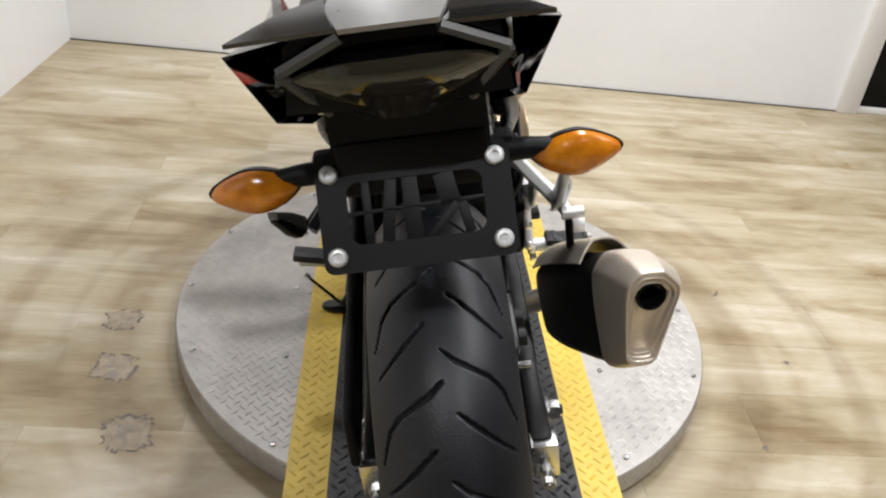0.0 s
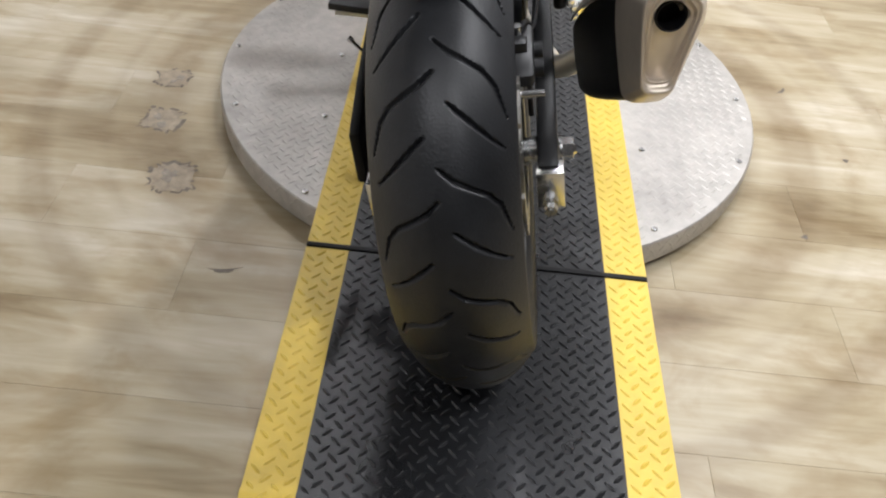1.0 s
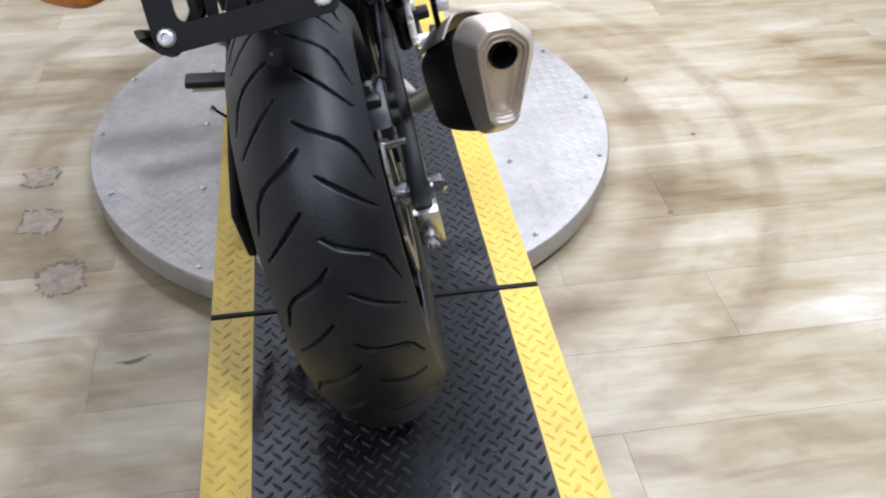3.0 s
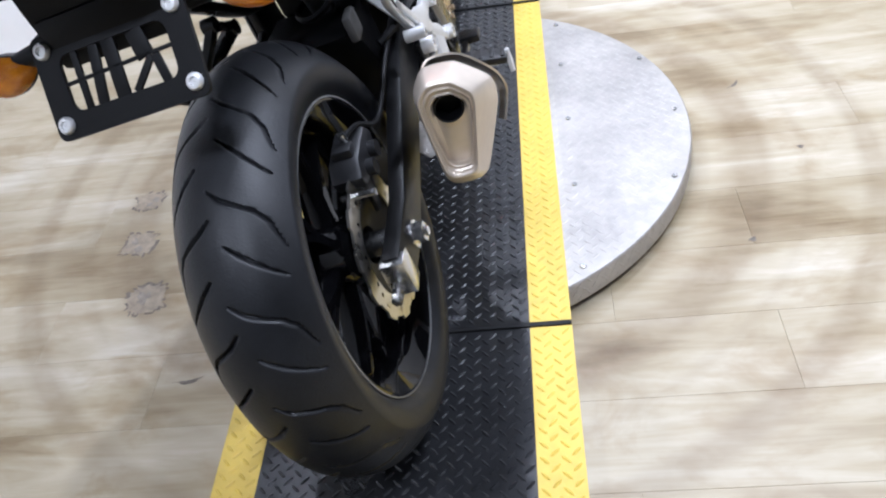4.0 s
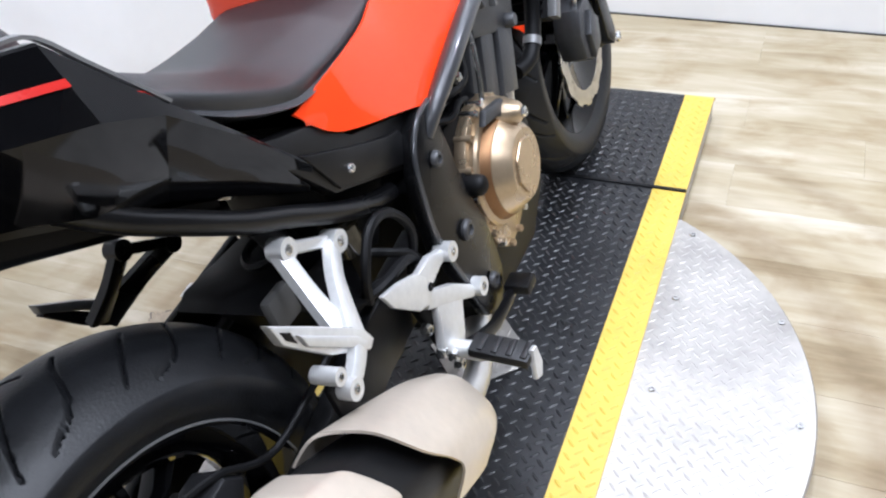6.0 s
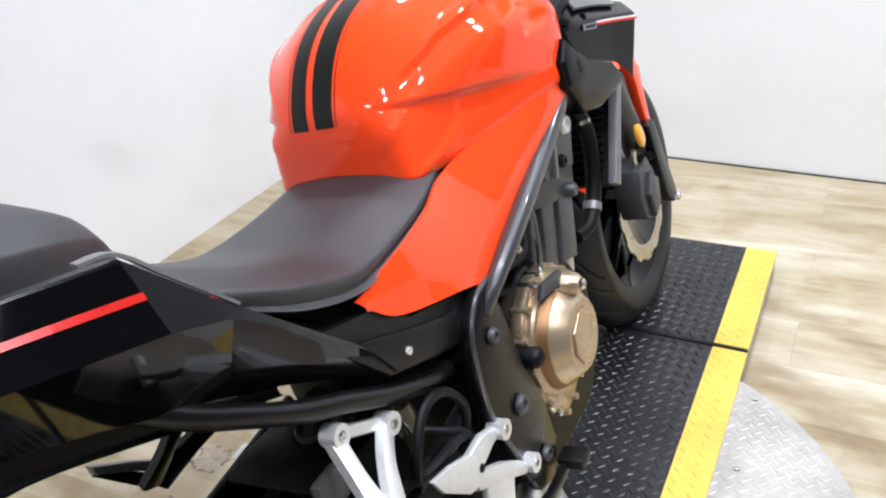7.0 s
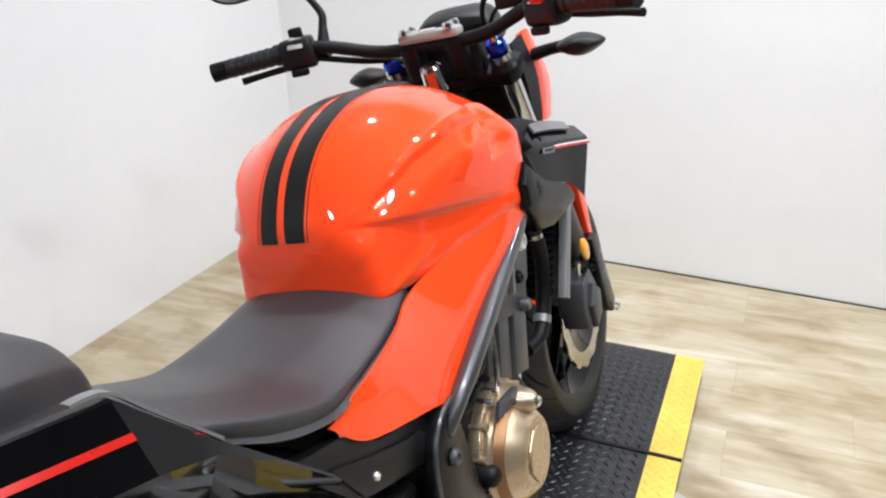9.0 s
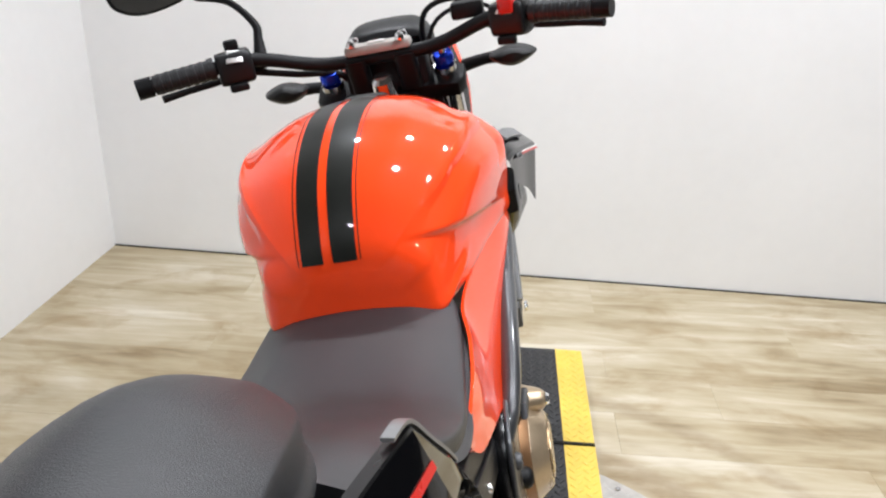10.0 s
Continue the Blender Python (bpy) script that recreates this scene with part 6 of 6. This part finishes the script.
part("throttle_cable", tube([(0.235, 1.08, 1.02), (0.17, 1.16, 1.045), (0.09, 1.19, 1.015), (0.06, 1.16, 0.9)], 0.004, 8), M["matte_black"], bar, "black throttle cable")
part("wiring", tube([(-0.22, 1.07, 1.01), (-0.15, 1.11, 0.985), (-0.08, 1.14, 0.965), (-0.04, 1.15, 0.9)], 0.006, 8), M["matte_black"], bar, "black wiring loom")
mirror = part("mirror", tube([(-0.197, 1.075, 1.035), (-0.197, 1.085, 1.06), (-0.2, 1.095, 1.085), (-0.24, 1.11, 1.126), (-0.3, 1.125, 1.142)], [0.012, 0.008, 0.007, 0.006, 0.006], 12), M["matte_black"], bike, "black round-ended rear-view mirror on a bent stem")
MH = Matrix.Translation((-0.37, 1.135, 1.172)) @ Matrix.Rotation(radians(-8), 4, "Y") @ Matrix.Rotation(radians(12), 4, "Z")
def oval(y, k):
    return [(x * k, y, z * k) for x, z in ((0.078, 0.012), (0.05, 0.036), (-0.03, 0.042), (-0.078, 0.022), (-0.08, -0.012), (-0.04, -0.036), (0.03, -0.036), (0.068, -0.018))]


part("shell", moved(smooth_loft([oval(-0.008, 1.0), oval(0.0, 1.03), oval(0.018, 0.85), oval(0.028, 0.4)], 12, 36), MH), M["black_plastic"], mirror, "black mirror shell")
part("mirror_face", moved(smooth_loft([oval(-0.0095, 0.93), oval(-0.0085, 0.93)], 3, 36), MH), M["mirror_glass"], mirror, "mirror glass")
stub = part("mirror_stem", tube([(0.232, 1.075, 1.035), (0.233, 1.08, 1.07), (0.235, 1.085, 1.11), (0.27, 1.1, 1.16), (0.32, 1.115, 1.19)], [0.011, 0.007, 0.006, 0.006, 0.006], 12), M["matte_black"], bike, "black stem of the brake-side mirror")
part("shell", moved(smooth_loft([oval(-0.008, 1.0), oval(0.0, 1.03), oval(0.018, 0.85), oval(0.028, 0.4)], 12, 36), Matrix.Translation((0.385, 1.125, 1.225)) @ Matrix.Diagonal((-1, 1, 1, 1))), M["black_plastic"], stub, "black mirror shell")
meter = part("instrument_pod", smooth_loft([[(x * w, y, z0 + z * h) for x, z in ((-1, -0.3), (-0.85, -1), (0.85, -1), (1, -0.3), (0.9, 0.5), (0.55, 1), (-0.55, 1), (-0.9, 0.5))] for y, z0, w, h in ((1.2, 0.985, 0.078, 0.022), (1.21, 0.99, 0.084, 0.03), (1.255, 1.0, 0.082, 0.033), (1.285, 1.005, 0.06, 0.025))], 14, 40), M["black_plastic"], bike, "black instrument pod")
part("meter_glass", slab([(-0.065, -0.014), (0.065, -0.014), (0.06, 0.018), (-0.06, 0.018)], 1.1965, 1.199, 0.001, "y"), M["gloss_black"], meter).location = (0, 0, 0.985)
lamp = part("headlamp", smooth_loft([[(x * w, y, z0 + z * h) for x, z in ((-1, 0.1), (-0.7, -0.8), (0, -1), (0.7, -0.8), (1, 0.1), (0.85, 0.9), (0, 1), (-0.85, 0.9))] for y, z0, w, h in ((1.24, 0.86, 0.1, 0.085), (1.3, 0.85, 0.115, 0.095), (1.36, 0.83, 0.1, 0.085), (1.39, 0.82, 0.06, 0.05))], 16, 40), M["black_plastic"], bike, "black headlamp cowl with red sides")
for s in (1, -1):
    f = lambda pts: [(x * s, y, z) for x, y, z in pts]
    part("cowl_side", sheet([f([(0.104, 1.245, 0.965), (0.112, 1.28, 0.97), (0.106, 1.32, 0.945)]), f([(0.118, 1.25, 0.9), (0.126, 1.28, 0.89), (0.12, 1.34, 0.87)]), f([(0.112, 1.26, 0.8), (0.118, 1.285, 0.79), (0.112, 1.34, 0.79)])], 10, 12, 0.004), M["red_paint"], lamp, "orange-red cowl side")
    part("cowl_inner", sheet([f([(0.1, 1.215, 0.955), (0.109, 1.255, 0.966)]), f([(0.115, 1.222, 0.88), (0.124, 1.262, 0.885)]), f([(0.108, 1.24, 0.8), (0.117, 1.268, 0.793)])], 5, 10, 0.004), M["black_plastic"], lamp)
# front mudguard, caliper, reflector
def guard_curve(q, a0, a1):
    return [(0.07 * q, FA[0] + 0.322 * math.cos(radians(a)), FA[1] + 0.322 * math.sin(radians(a)) - 0.03 * abs(q) ** 2.5) for a in np.linspace(a0, a1, 9)]


fender = part("front_mudguard", sheet([guard_curve(q, 60 - 8 * (1 - abs(q)), 150) for q in (-1, -0.6, -0.25, 0, 0.25, 0.6, 1)], 36, 16, 0.004), M["red_paint"], bike, "orange-red front mudguard")
for s in (1, -1):
    part("fender_stay", slab([(1.37, 0.66), (1.42, 0.655), (1.455, 0.6), (1.46, 0.5), (1.485, 0.385), (1.465, 0.378), (1.43, 0.5), (1.41, 0.6)], 0.1 * s, 0.122 * s, 0.004), M["red_paint"], fender, "orange-red mudguard stay")
fcal = part("front_caliper", join(slab([(1.27, 0.33), (1.255, 0.39), (1.275, 0.435), (1.335, 0.445), (1.365, 0.4), (1.355, 0.335), (1.31, 0.31)], 0.082, 0.142, 0.008), slab([(1.29, 0.325), (1.28, 0.38), (1.31, 0.42), (1.345, 0.39), (1.335, 0.34)], 0.138, 0.155, 0.005)), ENG, bike, "dark grey front brake caliper")
for y, z in ((1.31, 0.455), (1.33, 0.475), (1.37, 0.43)):
    part("caliper_bolt", bolt_head((0.13, y, z), 0.01, 0.012, (1, -0.4, 0)), M["matte_black"], fcal)
part("bleed_nipple", tube([(0.125, 1.3, 0.44), (0.13, 1.295, 0.475)], 0.006, 10), M["bright_steel"], fcal)
part("caliper_bracket", slab([(1.36, 0.5), (1.4, 0.5), (1.46, 0.31), (1.44, 0.285), (1.4, 0.315)], 0.12, 0.15, 0.004), M["frame_black"], fcal)
part("axle_bolt", bolt_head((0.155, 1.44, 0.3), 0.012, 0.008, (1, 0, 0), 6), M["bright_steel"], fcal)
part("side_reflector", moved(smooth_loft([[(x, 0.017 * k * math.cos(t), 0.028 * k * math.sin(t)) for t in np.linspace(0, 2 * math.pi, 17)[:-1]] for x, k in ((0.0, 1.0), (0.006, 1.0), (0.009, 0.7))], 6, 24), Matrix.Translation((0.15, 1.285, 0.51)) @ Matrix.Rotation(radians(24), 4, "X")), M["reflector_amber"], bike, "orange side reflector")

# ---- floor boards ----
ground = structure("floor", block(-1.7, 3.9, -4.2, 3.9, -0.06, -0.004, 0), M["dark_void"], "pale oak vinyl plank floor", None, "floor")
rng = random.Random(5)
PLANK, LONG = 0.182, 1.22
plank_mesh = {}


def plank_mesh_of(length):
    key = round(length, 3)
    if key not in plank_mesh:
        bm = block(-length / 2 + 0.00015, length / 2 - 0.00015, -PLANK / 2 + 0.00015, PLANK / 2 - 0.00015, -0.004, 0.0, 0.0004, 1)
        me = bpy.data.meshes.new("plank")
        bm.to_mesh(me)
        bm.free()
        me.materials.append(M["floor_board"])
        plank_mesh[key] = me
    return plank_mesh[key]


row = 0
y = -2.3
while y < 2.75:
    x = -1.75 - rng.choice((0.0, 0.3, 0.6, 0.9))
    while x < 3.3:
        a, b = max(x, -1.66), min(x + LONG, 3.42)
        if b - a > 0.02:
            ob = new("plank", plank_mesh_of(b - a))
            ob.parent = ground
            ob.location = ((a + b) / 2, y + PLANK / 2, 0)
        x += LONG
    y += PLANK
    row += 1
rest = bmesh.new()
for yy0, yy1, xx0, xx1 in ((-4.2, -2.3, -1.7, 3.9), (2.76, 3.9, 1.5, 3.9), (-2.3, 2.76, 3.52, 3.9)):
    b2 = block(xx0, xx1, yy0, yy1, -0.004, 0.0, 0)
    rest = join(rest, b2)
part("outer_boards", rest, M["floor_board"], ground, kind="stuff")
